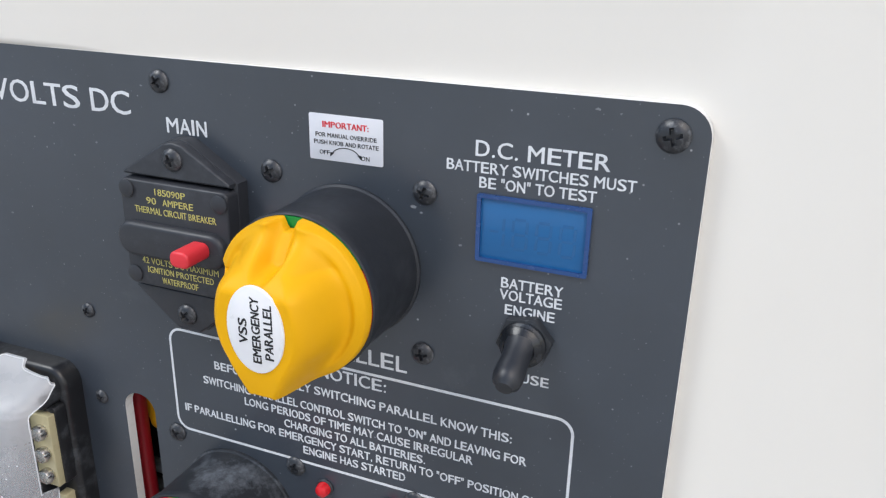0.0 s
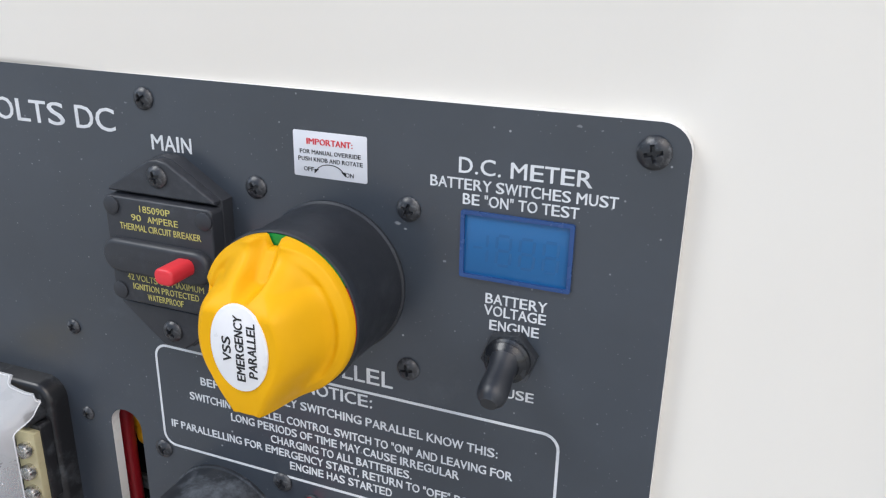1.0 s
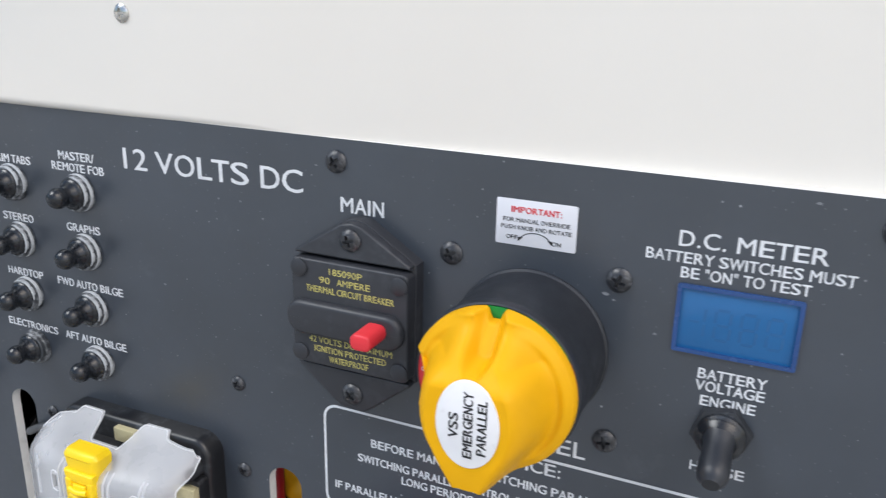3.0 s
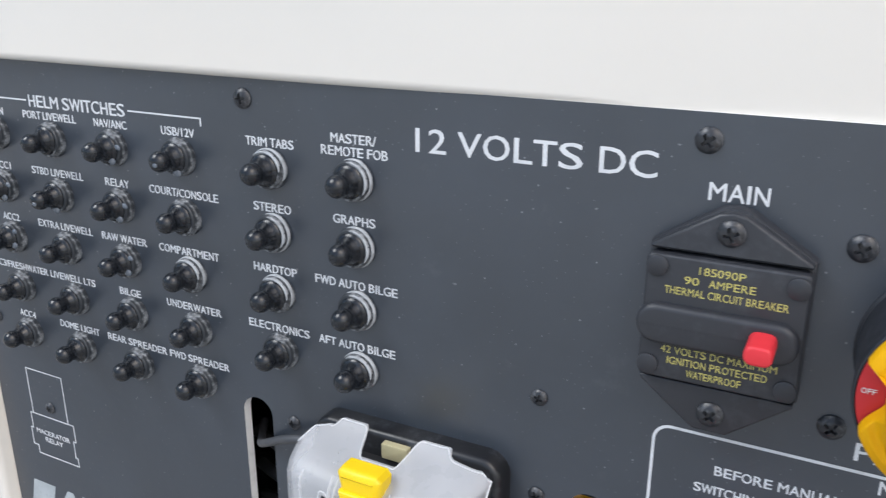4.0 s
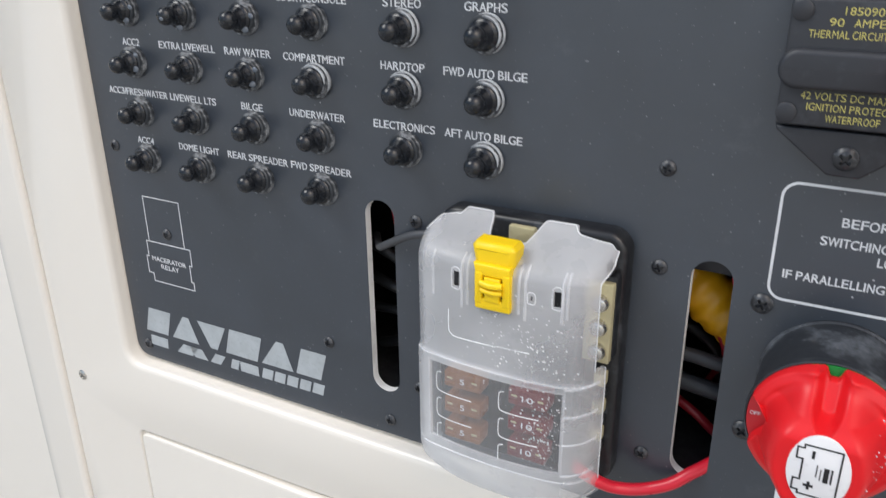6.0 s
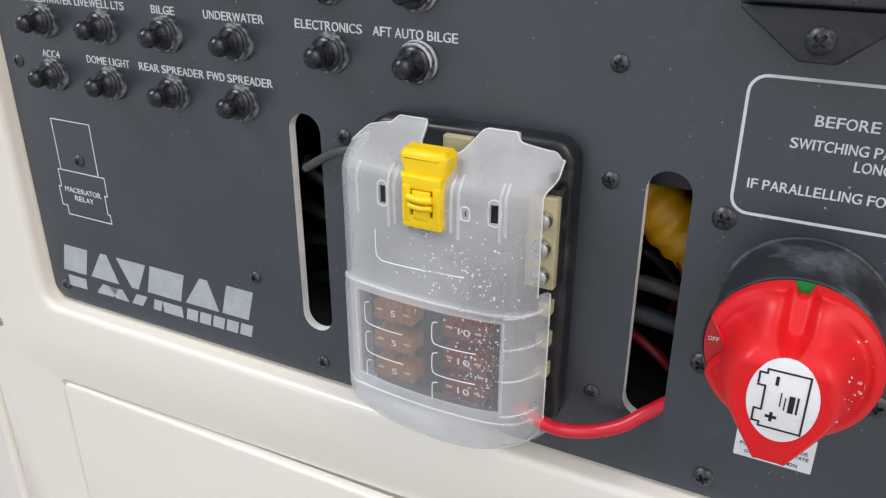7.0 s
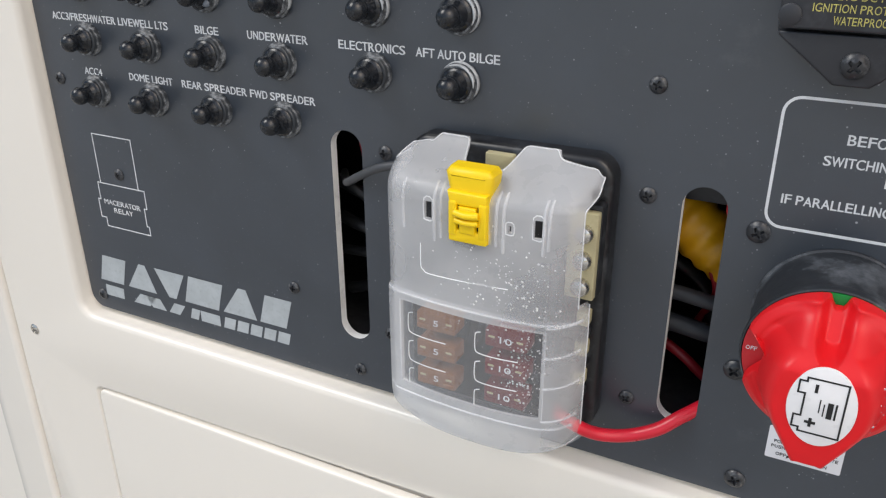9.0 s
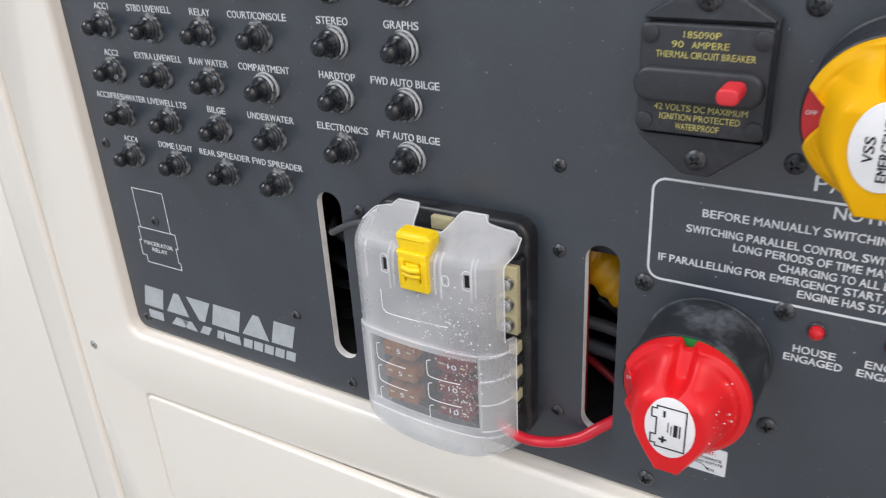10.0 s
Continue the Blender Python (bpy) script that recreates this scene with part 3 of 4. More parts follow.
    for u, v, r in chips:
        if any(x0 - 2 < u < x1 + 2 and y0 - 2 < v < y1 + 2 for x0, y0, x1, y1 in SLOTS):
            continue
        a0, n = rnd.uniform(0, 6), rnd.choice((5, 6, 7))
        flakes.append([(u + r * rnd.uniform(0.4, 1) * math.cos(a0 + 6.283 * k / n), v + 0.6 * r * rnd.uniform(0.4, 1) * math.sin(a0 + 6.283 * k / n)) for k in range(n)])
    tagged(part("scuffing", flat(flakes, 0.05), SCUFF, ob, "pale chips and dust specks", None, 0), kind="stuff")
    rnd = random.Random(4)
    for u, v, m in ((9, 245, SCREW_MID), (170.4, 245, SCREW_MID), (329.6, 245, SCREW_MID), (489.4, 244.6, SCREW_BIG), (9, 129.9, SCREW_SMALL), (9, 16, SCREW_SMALL), (134.6, 49.1, SCREW_SMALL),
                    (167.7, 16, SCREW_SMALL), (285.2, 156.2, SCREW_SMALL), (285.7, 119.2, SCREW_SMALL), (285.8, 38.3, SCREW_SMALL), (328, 16, SCREW_MID), (36.4, 86.4, SCREW_SMALL), (184.2, 119, SCREW_SMALL), (184.2, 38.4, SCREW_SMALL),
                    (488, 131, SCREW_MID), (420, 112.5, SCREW_MID)):
        screw(ob, m, u, v, 0, rnd.uniform(0, 90), "black cross-head screw" if m is SCREW_BIG else "")
    return ob


switch_panel()

# ---- push-button breakers ----


def push_breaker(crusted, wet):
    ob = thing("push_button_breaker", spot(0, 0), "", "breaker", "push-button breakers")
    ring = part("lock_ring", lathe([(7.4, 0), (7.5, 0.5), (7.4, 1.7), (7.0, 2.1), (6.9, 2.3), (6.9, 3.5), (6.6, 3.9), (5.0, 4.0)], 36), NUTTED, ob, "ring with pale salt residue")
    if crusted:
        for r0, r1, z, a0, a1 in ((6.95, 7.55, 1.75, -48, 128), (6.2, 6.95, 3.9, -20, 110)):
            bm = bmesh.new()
            rows = []
            for k in range(29):
                t = k / 28
                a, w = radians(a0 + (a1 - a0) * t), math.sin(math.pi * t) ** 0.35
                mid, half = (r0 + r1) / 2, (r1 - r0) / 2 * (0.35 + 0.65 * w) * (1 + 0.18 * math.sin(17 * t + z))
                rows.append([bm.verts.new(((mid + e * half) * math.cos(a), (mid + e * half) * math.sin(a), z + h)) for e, h in ((1, -0.9), (1.03, 0.1), (0, 0.32), (-1, 0.1))])
            for p, q in zip(rows, rows[1:]):
                for k in range(3):
                    bm.faces.new((p[k], q[k], q[k + 1], p[k + 1]))
            part("salt_crust", bm, CRUSTED, ring, "white salt crust")
    bm = lathe([(5.9, 3.6), (5.95, 4.3), (5.6, 4.8), (4.9, 5.2), (4.6, 5.9), (4.0, 6.8), (3.7, 7.8), (3.6, 8.6)]
               + [(4.0 * math.cos(radians(a)), 10.5 + 4.0 * math.sin(radians(a))) for a in range(-22, 90, 9)] + [(0, 14.5)], 32)
    boot = part("rubber_boot", bm, RUBBER, ob, "black rubber boot with dust")
    if wet:
        bm = bmesh.new()
        for x, y, z, r in wet:
            bmesh.ops.create_icosphere(bm, subdivisions=2, radius=r, matrix=Matrix.Translation((x, y, z)) @ Matrix.Diagonal((1, 0.8, 0.45, 1)))
        part("residue", bm, RESIDUE, boot, "pale damp residue")
    return ob


COLS, LINES = (32.8, 67.8, 103.0, 138.2, 180.8, 216.2), (220.9, 197.2, 173.5, 149.8, 126.5)
crust_spots = {(5, 1), (5, 2), (5, 3), (4, 1), (4, 2), (5, 0), (4, 0), (3, 2)}
KINDS = {"crusted": push_breaker(True, ()), "dusty": push_breaker(False, ()),
         "wet": push_breaker(False, ((4.4, -3.0, 4.7, 2.0), (5.7, 3.2, 4.0, 1.5))),
         "damp": push_breaker(False, ((3.0, -4.6, 4.7, 2.1), (1.0, -0.4, 14.1, 1.2)))}
WORDS = {"crusted": "push-button breaker with black rubber boot and white-crusted ring", "dusty": "push-button breaker with dusty black rubber boot on panel",
         "wet": "push-button breaker with pale residue on its black boot", "damp": "push-button breaker with a damp black rubber boot"}
used = set()
rnd = random.Random(7)
for ci, u in enumerate(COLS):
    for li, v in enumerate(LINES):
        if ci > 3 and li > 3:
            continue
        k = "crusted" if (ci, li) in crust_spots else "dusty" if ci > 3 or li > 2 else ("wet", "damp", "wet", "dusty")[(ci * 3 + li * 2) % 4]
        m = spot(u, v, 0, rnd.uniform(-22, 22))
        ob = copy_thing(KINDS[k], m) if k in used else KINDS[k]
        ob.matrix_basis = m
        used.add(k)
        tagged(ob, WORDS[k])

# ---- main thermal breaker ----


def main_breaker():
    ob = thing("circuit_breaker", spot(339.2, 196.3), "black surface-mounted thermal circuit breaker with red button", "breaker")
    plan = [(-21.5, -20.2), (-5, -34.0), (5, -34.0), (21.5, -20.2), (21.5, 20.2), (4, 31.4), (0, 32.2), (-4, 31.4), (-21.5, 20.2)]
    part("mount_flange", prism(plan, 0, 5.0, 0.8, None, 2), BLACK, ob, "scuffed black plastic flange")
    part("mount_lug", prism([(-20.8, 19.4), (20.8, 19.4), (20.8, 20.4), (3.6, 31.0), (0, 31.7), (-3.6, 31.0), (-20.8, 20.4)], 5, 8.4, 0.9, None, 3), BLACK, ob)
    part("mount_lug", prism([(-20.8, -20.6), (-4.6, -33.4), (4.6, -33.4), (20.8, -20.6), (20.8, -19.4), (-20.8, -19.4)], 5, 8.4, 0.9, None, 3), BLACK, ob)
    part("body", prism(rounded(-21.2, -18.4, 21.2, 18.4, 2.0, 4), 5.0, 10.4, 0.8, None, 3), BLACK, ob)
    part("button_housing", prism(rounded(-22.4, -7.2, 20.5, 4.6, 5.8, 6), 10.4, 13.2, 1.8, None, 4), BLACK, ob, "raised rounded black bar")
    btn = part("button", prism(rounded(-3.6, -2.7, 3.6, 2.7, 2.2, 4), 0, 11.5, 0.9, None, 3), REDBTN, ob, "red reset button", mm(11.5, -0.6, 12.0))
    for x, y in ((-18, 15.2), (18.3, 14.6), (-18.4, -14.6), (18.4, -14.6)):
        part("rivet", lathe([(3.0, 10.3), (3.0, 11.0), (2.5, 11.3), (0, 11.4)], 20), BLACK, ob, "", mm(x, y))
    for y, t in ((26.2, 20), (-27.4, 50)):
        screw(ob, SCREW_MID, 0, y, 8.4, t)
    for text, a, b, base in (("185090P", -6.8, 5.2, 14.2), ("90", -10.5, -6.6, 11.0), ("AMPERE", -4.0, 8.0, 11.0), ("THERMAL CIRCUIT BREAKER", -15.5, 16.5, 7.6), ("42 VOLTS DC MAXIMUM", -15, 15.8, -10.2), ("IGNITION PROTECTED", -13.0, 13.6, -13.4), ("WATERPROOF", -7.4, 7.2, -16.6)):
        write(text, a, b, base, 2.3, ob, YELINK, "print", 10.4)
    return ob


main_breaker()

# ---- rotary battery switches ----


def smooth(a, b, x):
    t = min(1.0, max(0.0, (x - a) / (b - a)))
    return t * t * (3 - 2 * t)


def knob_height(x, y):
    """Height of the knob's surface over the panel: an oval grip with a neck and a blunt tip, a scooped hollow on each flank inside a low rim, a trough in the neck."""
    r = math.hypot(x, y)
    half = 11.4 * math.sqrt(max(0.0, 1 - ((y + 1.0) / 15.4) ** 2))
    if y > 0:
        half = max(half, 5.2)
    if y < -9:
        half = max(half, 3.0 + 0.45 * max(0.0, y + 23.5))
    off = max(0.0, abs(x) - half)
    top = 50.0 - 1.4 * smooth(12, 25, -y) - 14.0 * smooth(7.0, 21.5, y)
    band = 34.6 - 1.5 * smooth(20.5, 23.4, r)
    hollow = band - 1.1 * smooth(21.6, 18.2, r) * smooth(-21, -12, y) + 0.12 * max(0.0, 18 - r) ** 1.4
    w = 2.8 + 4.2 * smooth(22.5, 13, r) + 1.5 * smooth(2, 12, y)
    z = hollow + (max(top, hollow) - hollow) * math.exp(-(off / w) ** 1.9)
    trough = (1 - smooth(1.6, 5.0, abs(x))) * smooth(9.2 + 0.2 * x * x, 12.4 + 0.2 * x * x, y)
    return z + (min(z, 38.4 - 0.7 * (y - 12)) - z) * trough


def knob_mesh(mat):
    """A round knob whose raised grip narrows to a pointer; notches in the rim show the state plate."""
    bm = bmesh.new()
    n, rings = 240, 64

    def rim(a):
        r = 23.4
        up = abs((a - 90 + 180) % 360 - 180)
        left = (a - 183 + 180) % 360 - 180
        tip = abs((a + 90 + 180) % 360 - 180)
        r -= 3.4 * (1 - smooth(3.2, 6.8, up))
        r -= 6.6 * smooth(-23.5, -20.5, left) * (1 - smooth(2, 22, left))
        return r - 1.5 * (1 - smooth(5, 16, tip))

    prev = None
    mid = bm.verts.new((0, 0, knob_height(0, 0)))
    for k in range(1, rings + 1):
        f = (k / rings) ** 0.9
        ring = []
        for j in range(n):
            a = 360 * j / n
            r = 23.4 * f - (23.4 - rim(a)) * smooth(0.7, 1.0, f)
            x, y = r * math.cos(radians(a)), r * math.sin(radians(a))
            z = knob_height(x, y)
            if f > 0.97:
                z -= 0.5 * ((f - 0.97) / 0.03) ** 2
            ring.append(bm.verts.new((x, y, z)))
        for j in range(n):
            i = (j + 1) % n
            bm.faces.new((mid, ring[j], ring[i]) if prev is None else (prev[j], ring[j], ring[i], prev[i]))
        prev = ring
    low = [bm.verts.new((v.co.x * 1.005, v.co.y * 1.005, 29.7)) for v in prev]
    for j in range(n):
        i = (j + 1) % n
        bm.faces.new((prev[j], low[j], low[i], prev[i]))
    return mesh_of("knob", bm, mat, 50)


def sector(r0, r1, a0, a1, z0, z1):
    pts = [(r1 * math.cos(radians(a)), r1 * math.sin(radians(a))) for a in np.linspace(a0, a1, 12)]
    pts += [(r0 * math.cos(radians(a)), r0 * math.sin(radians(a))) for a in np.linspace(a1, a0, 12)]
    return prism(pts, z0, z1, 0)


def battery_switch(u, v, mat, label, shell, note):
    ob = thing("battery_switch", spot(u, v), label, "switch", "battery switches")
    part("housing", lathe([(24.6, 0), (24.6, 1.0), (23.9, 1.4), (23.5, 24.0), (24.0, 25.4), (24.2, 27.6), (24.0, 28.8), (23.5, 29.1), (23.3, 27.4), (0, 27.2)], 72), shell, ob, note)
    part("state_plate", lathe([(23.0, 27.2), (23.0, 28.6), (22.8, 29.0), (0, 29.0)], 64), BLACK, ob)
    part("state_sticker", sector(15, 23.2, 72, 108, 28.8, 29.25), GREEN, ob, "green sticker")
    red = part("state_sticker", sector(14, 23.2, 150, 214, 28.8, 29.25), REDSTICK, ob, "red sticker")
    part("state_sticker", sector(15, 23.4, -60, 28, 28.8, 29.25), REDSTICK, ob, "thin red sticker")
    part("state_sticker", sector(15, 23.4, 30, 70, 28.8, 29.25), GREEN, ob, "thin green sticker")
    write("OFF", -22.2, -19.0, -0.4, 1.4, red, WHITE, "print", 29.27)
    part("knob", knob_mesh(mat), None, ob, "rotary knob with a pointed grip")
    oval = [(8.75 * math.cos(radians(a)), 12.4 * math.sin(radians(a))) for a in range(0, 360, 9)]
    disc = part("label_disc", prism(oval, 49.6, 50.5, 0.3, None, 2), DISC, ob, "white oval label", mm(0.5, -1.2))
    for x, y, t in ((-26.4, 25.5, 30), (25.6, 25.5, 70), (25.6, -26.4, 10), (-26.4, -26.4, 55)):
        screw(ob, SCREW_MID, x, y, 0, t)
    return ob, disc


yel, disc = battery_switch(396.6, 195.3, YELLOW, "yellow rotary battery switch on a round black housing", HOUSING, "clean round black housing")
for text, a, b, x in (("VSS", -4.2, 2.9, -2.4), ("EMERGENCY", -9.2, 9.4, 1.6), ("PARALLEL", -7.6, 7.9, 5.4)):
    part("print", lettering(text, a, b, 0, 2.7, 0.12, 0.16), INK, disc, "", mm(x, 0, 50.52, 90), 0)
redsw, disc = battery_switch(348.0, 87.4, RED, "red rotary battery switch with a white battery-symbol label", SALT, "round black housing with white salt haze")
sym = [(-4.6, -8.6), (5.6, -8.6), (5.6, 8.6), (-4.6, 8.6), (-4.6, 7.4), (-6.4, 7.4), (-6.4, 3.6), (-4.6, 3.6), (-4.6, -3.6), (-6.4, -3.6), (-6.4, -7.4), (-4.6, -7.4)]
part("print", line(sym, 0.48, 0.12, True), INK, disc, "battery outline", mm(0, 0, 50.52), 0)
part("print", flat([[(-2.4, 4.4), (-1.6, 4.4), (-1.6, 7.0), (-2.4, 7.0)]]), INK, disc, "", mm(0, 0, 50.52), 0)
part("print", flat([[(-3.4, -5.6), (-0.6, -5.6), (-0.6, -4.8), (-3.4, -4.8)], [(-2.4, -6.6), (-1.6, -6.6), (-1.6, -5.62), (-2.4, -5.62)], [(-2.4, -4.78), (-1.6, -4.78), (-1.6, -3.8), (-2.4, -3.8)]]), INK, disc, "", mm(0, 0, 50.52), 0)
part("print", flat([[(1.5, -2.8), (2.9, -2.8), (2.9, 2.2), (1.5, 2.2)], [(3.4, -2.8), (3.9, -2.8), (3.9, 2.2), (3.4, 2.2)], [(-0.6, -1.6), (-0.3, -1.6), (-0.3, 2.6), (-0.6, 2.6)], [(0.5, -2.4), (0.8, -2.4), (0.8, 1.4), (0.5, 1.4)]]), INK, disc, "maker's mark as plain bars", mm(0, 0, 50.52), 0)

rnd = random.Random(5)
bm = bmesh.new()
for _ in range(26):
    x, y, r = rnd.gauss(15.5, 1.6), rnd.gauss(1, 5), 0.15 + 0.5 * rnd.random() ** 2.5
    bmesh.ops.create_icosphere(bm, subdivisions=2, radius=r, matrix=Matrix.Translation((x, y, knob_height(x, y))) @ Matrix.Diagonal((1, 1, 0.6, 1)))
tagged(part("droplet_spray", bm, DROP, redsw, "water droplets on the red knob"), kind="stuff")

# ---- voltmeter, toggle, lamps ----


def voltmeter():
    ob = thing("voltmeter", spot(454.7, 213.0), "small digital voltmeter with an unlit blue display", "meter")
    bm = plate(rounded(-16.3, -10.0, 16.3, 10.0, 0.6, 2), [rounded(-15.1, -8.9, 15.1, 8.9, 0.4, 2)], -1.5, 0.9)
    part("bezel", bm, [LCDRIM, LCDRIM], ob, "dark blue bezel")
    scr = part("screen", prism(rounded(-15.3, -9.1, 15.3, 9.1, 0.3, 2), -1.2, 0.1, 0.1), LCD, ob, "blue display")

    def seg(x, y, w, h):
        return [(x - w / 2, y - h / 2), (x + w / 2, y - h / 2), (x + w / 2 + 0.2, y + h / 2), (x - w / 2 + 0.2, y + h / 2)]
    for k, x in enumerate((-3.6, 3.2, 10.0)):
        for s in (seg(x, 4.4, 3.0, 0.8), seg(x, 0, 3.0, 0.8), seg(x, -4.4, 3.0, 0.8), seg(x - 2.0, 2.2, 0.8, 3.4), seg(x + 2.0, 2.2, 0.8, 3.4), seg(x - 2.0, -2.2, 0.8, 3.4), seg(x + 2.0, -2.2, 0.8, 3.4)):
            part("digit_segment", flat([s], 0.05), LCDSEG, scr, "", mm(0, -0.6, 0.12), 0)
    for s in (seg(-8.4, 2.2, 0.8, 3.6), seg(-8.4, -2.2, 0.8, 3.6), seg(-11.2, 0, 2.6, 0.7)):
        part("digit_segment", flat([s], 0.05), LCDSEG, scr, "", mm(0, -0.6, 0.12), 0)
    return ob


voltmeter()


def toggle():
    ob = thing("toggle_switch", spot(454.9, 180.6), "black toggle switch under a rubber boot", "switch")
    hexa = [(8.6 * math.cos(radians(a)), 8.6 * math.sin(radians(a))) for a in range(10, 370, 60)]
    part("hex_nut", prism(hexa, 0, 3.0, 0.5), SALT, ob, "salt-flecked black hexagonal nut")
    bm = lathe([(7.0, 2.8), (7.0, 4.2), (6.2, 4.8), (6.4, 5.6), (5.4, 6.6), (4.6, 7.2)], 28)
    part("boot_base", bm, RUBBER, ob)
    bm = lathe([(4.9, 0), (4.3, 2.0), (4.0, 5.0), (4.4, 9.0), (4.4, 11.6), (3.9, 13.6), (2.9, 14.6), (2.4, 15.3), (0, 15.5)], 24)
    part("lever", bm, HOUSING, ob, "rubber-covered lever tilted downwards", mm(0, 0.4, 5.5) @ pose(0, 0, 0, 24, 0, 0))
    return ob


toggle()
for u, v in ((385.4, 107.6), (410.3, 107.6)):
    ob = thing("indicator_lamp", spot(u, v), "small red unlit indicator lamp in a black ring", "lamp", "indicator lamps")
    part("ring", lathe([(3.4, 0), (3.4, 0.6), (2.9, 1.0), (2.5, 0.9)], 24), BLACK, ob)
    part("lens", lathe([(2.6, 0.2), (2.6, 2.2), (2.2, 3.4), (1.2, 4.1), (0, 4.3)], 24), LENS, ob, "red plastic dome")

# ---- fuse block ----
# the cover's cross-section: across the panel, and out from it
SECTION = ((198.6, 6.0), (198.6, 14.0), (198.9, 20.0), (199.6, 24.0), (201.2, 27.2), (204.5, 29.0), (210.0, 30.0), (220.0, 31.2), (236.0, 32.0),
           (250.0, 31.6), (260.0, 30.4), (265.5, 28.6), (269.0, 26.2), (271.4, 23.0), (272.7, 20.0), (273.5, 16.5))
# how the section shrinks towards the panel at the roof and at the bottom
SHRINK = ((12.0, 0.45), (19.3, 0.80), (20.6, 0.90), (23.0, 0.965), (27.0, 0.99), (31.0, 1.0), (116.0, 1.0), (119.0, 0.985), (121.3, 0.94), (123.2, 0.86), (125.0, 0.75), (127.5, 0.58), (130.0, 0.42), (133.0, 0.27))


def course(points, step):
    """A smooth curve through points in even steps."""
    pts = [Vector((p[0], p[1], 0)) for p in points]
    way = []
    for k in range(len(pts) - 1):
        p0, p1, p2, p3 = pts[max(k - 1, 0)], pts[k], pts[k + 1], pts[min(k + 2, len(pts) - 1)]
        for q in range(24):
            t = q / 24
            way.append(0.5 * (2 * p1 + (p2 - p0) * t + (2 * p0 - 5 * p1 + 4 * p2 - p3) * t * t + (3 * p1 - p0 - 3 * p2 + p3) * t**3))
    way.append(pts[-1])
    gone = [0.0]
    for a, b in zip(way, way[1:]):
        gone.append(gone[-1] + (b - a).length)
    n = round(gone[-1] / step)
    at = [gone[-1] * k / n for k in range(n + 1)]
    return [(x, y) for x, y in zip(np.interp(at, gone, [p.x for p in way]), np.interp(at, gone, [p.y for p in way]))]


def shrink(v):
    return float(np.interp(v, [p[0] for p in SHRINK], [p[1] for p in SHRINK]))


def face_out(u, v):
    """How far the cover's outside stands off the panel."""
    d = float(np.interp(u, [p[0] for p in SECTION[3:]], [p[1] for p in SECTION[3:]]))
    return d * shrink(v) + 0.9 * smooth(79.2, 78.2, v)


def roof_edge(u):
    """The upper end of the cover: two tabs with a notch between them."""
    v = 124.6 + 5.4 * smooth(198.4, 204.5, u) + 1.0 * smooth(204, 210, u) - 0.13 * max(0.0, u - 258) - 2.6 * smooth(270.5, 274.4, u)
    v += 2.0 * smooth(211, 213.2, u) - 6.0 * smooth(223.4, 227.2, u) + 6.0 * smooth(241.0, 246.0, u) - 2.0 * smooth(257.0, 258.8, u)
    return v


def low_edge(u):
    return 19.3 + 9.0 * (abs(u - 236) / 37.5) ** 3


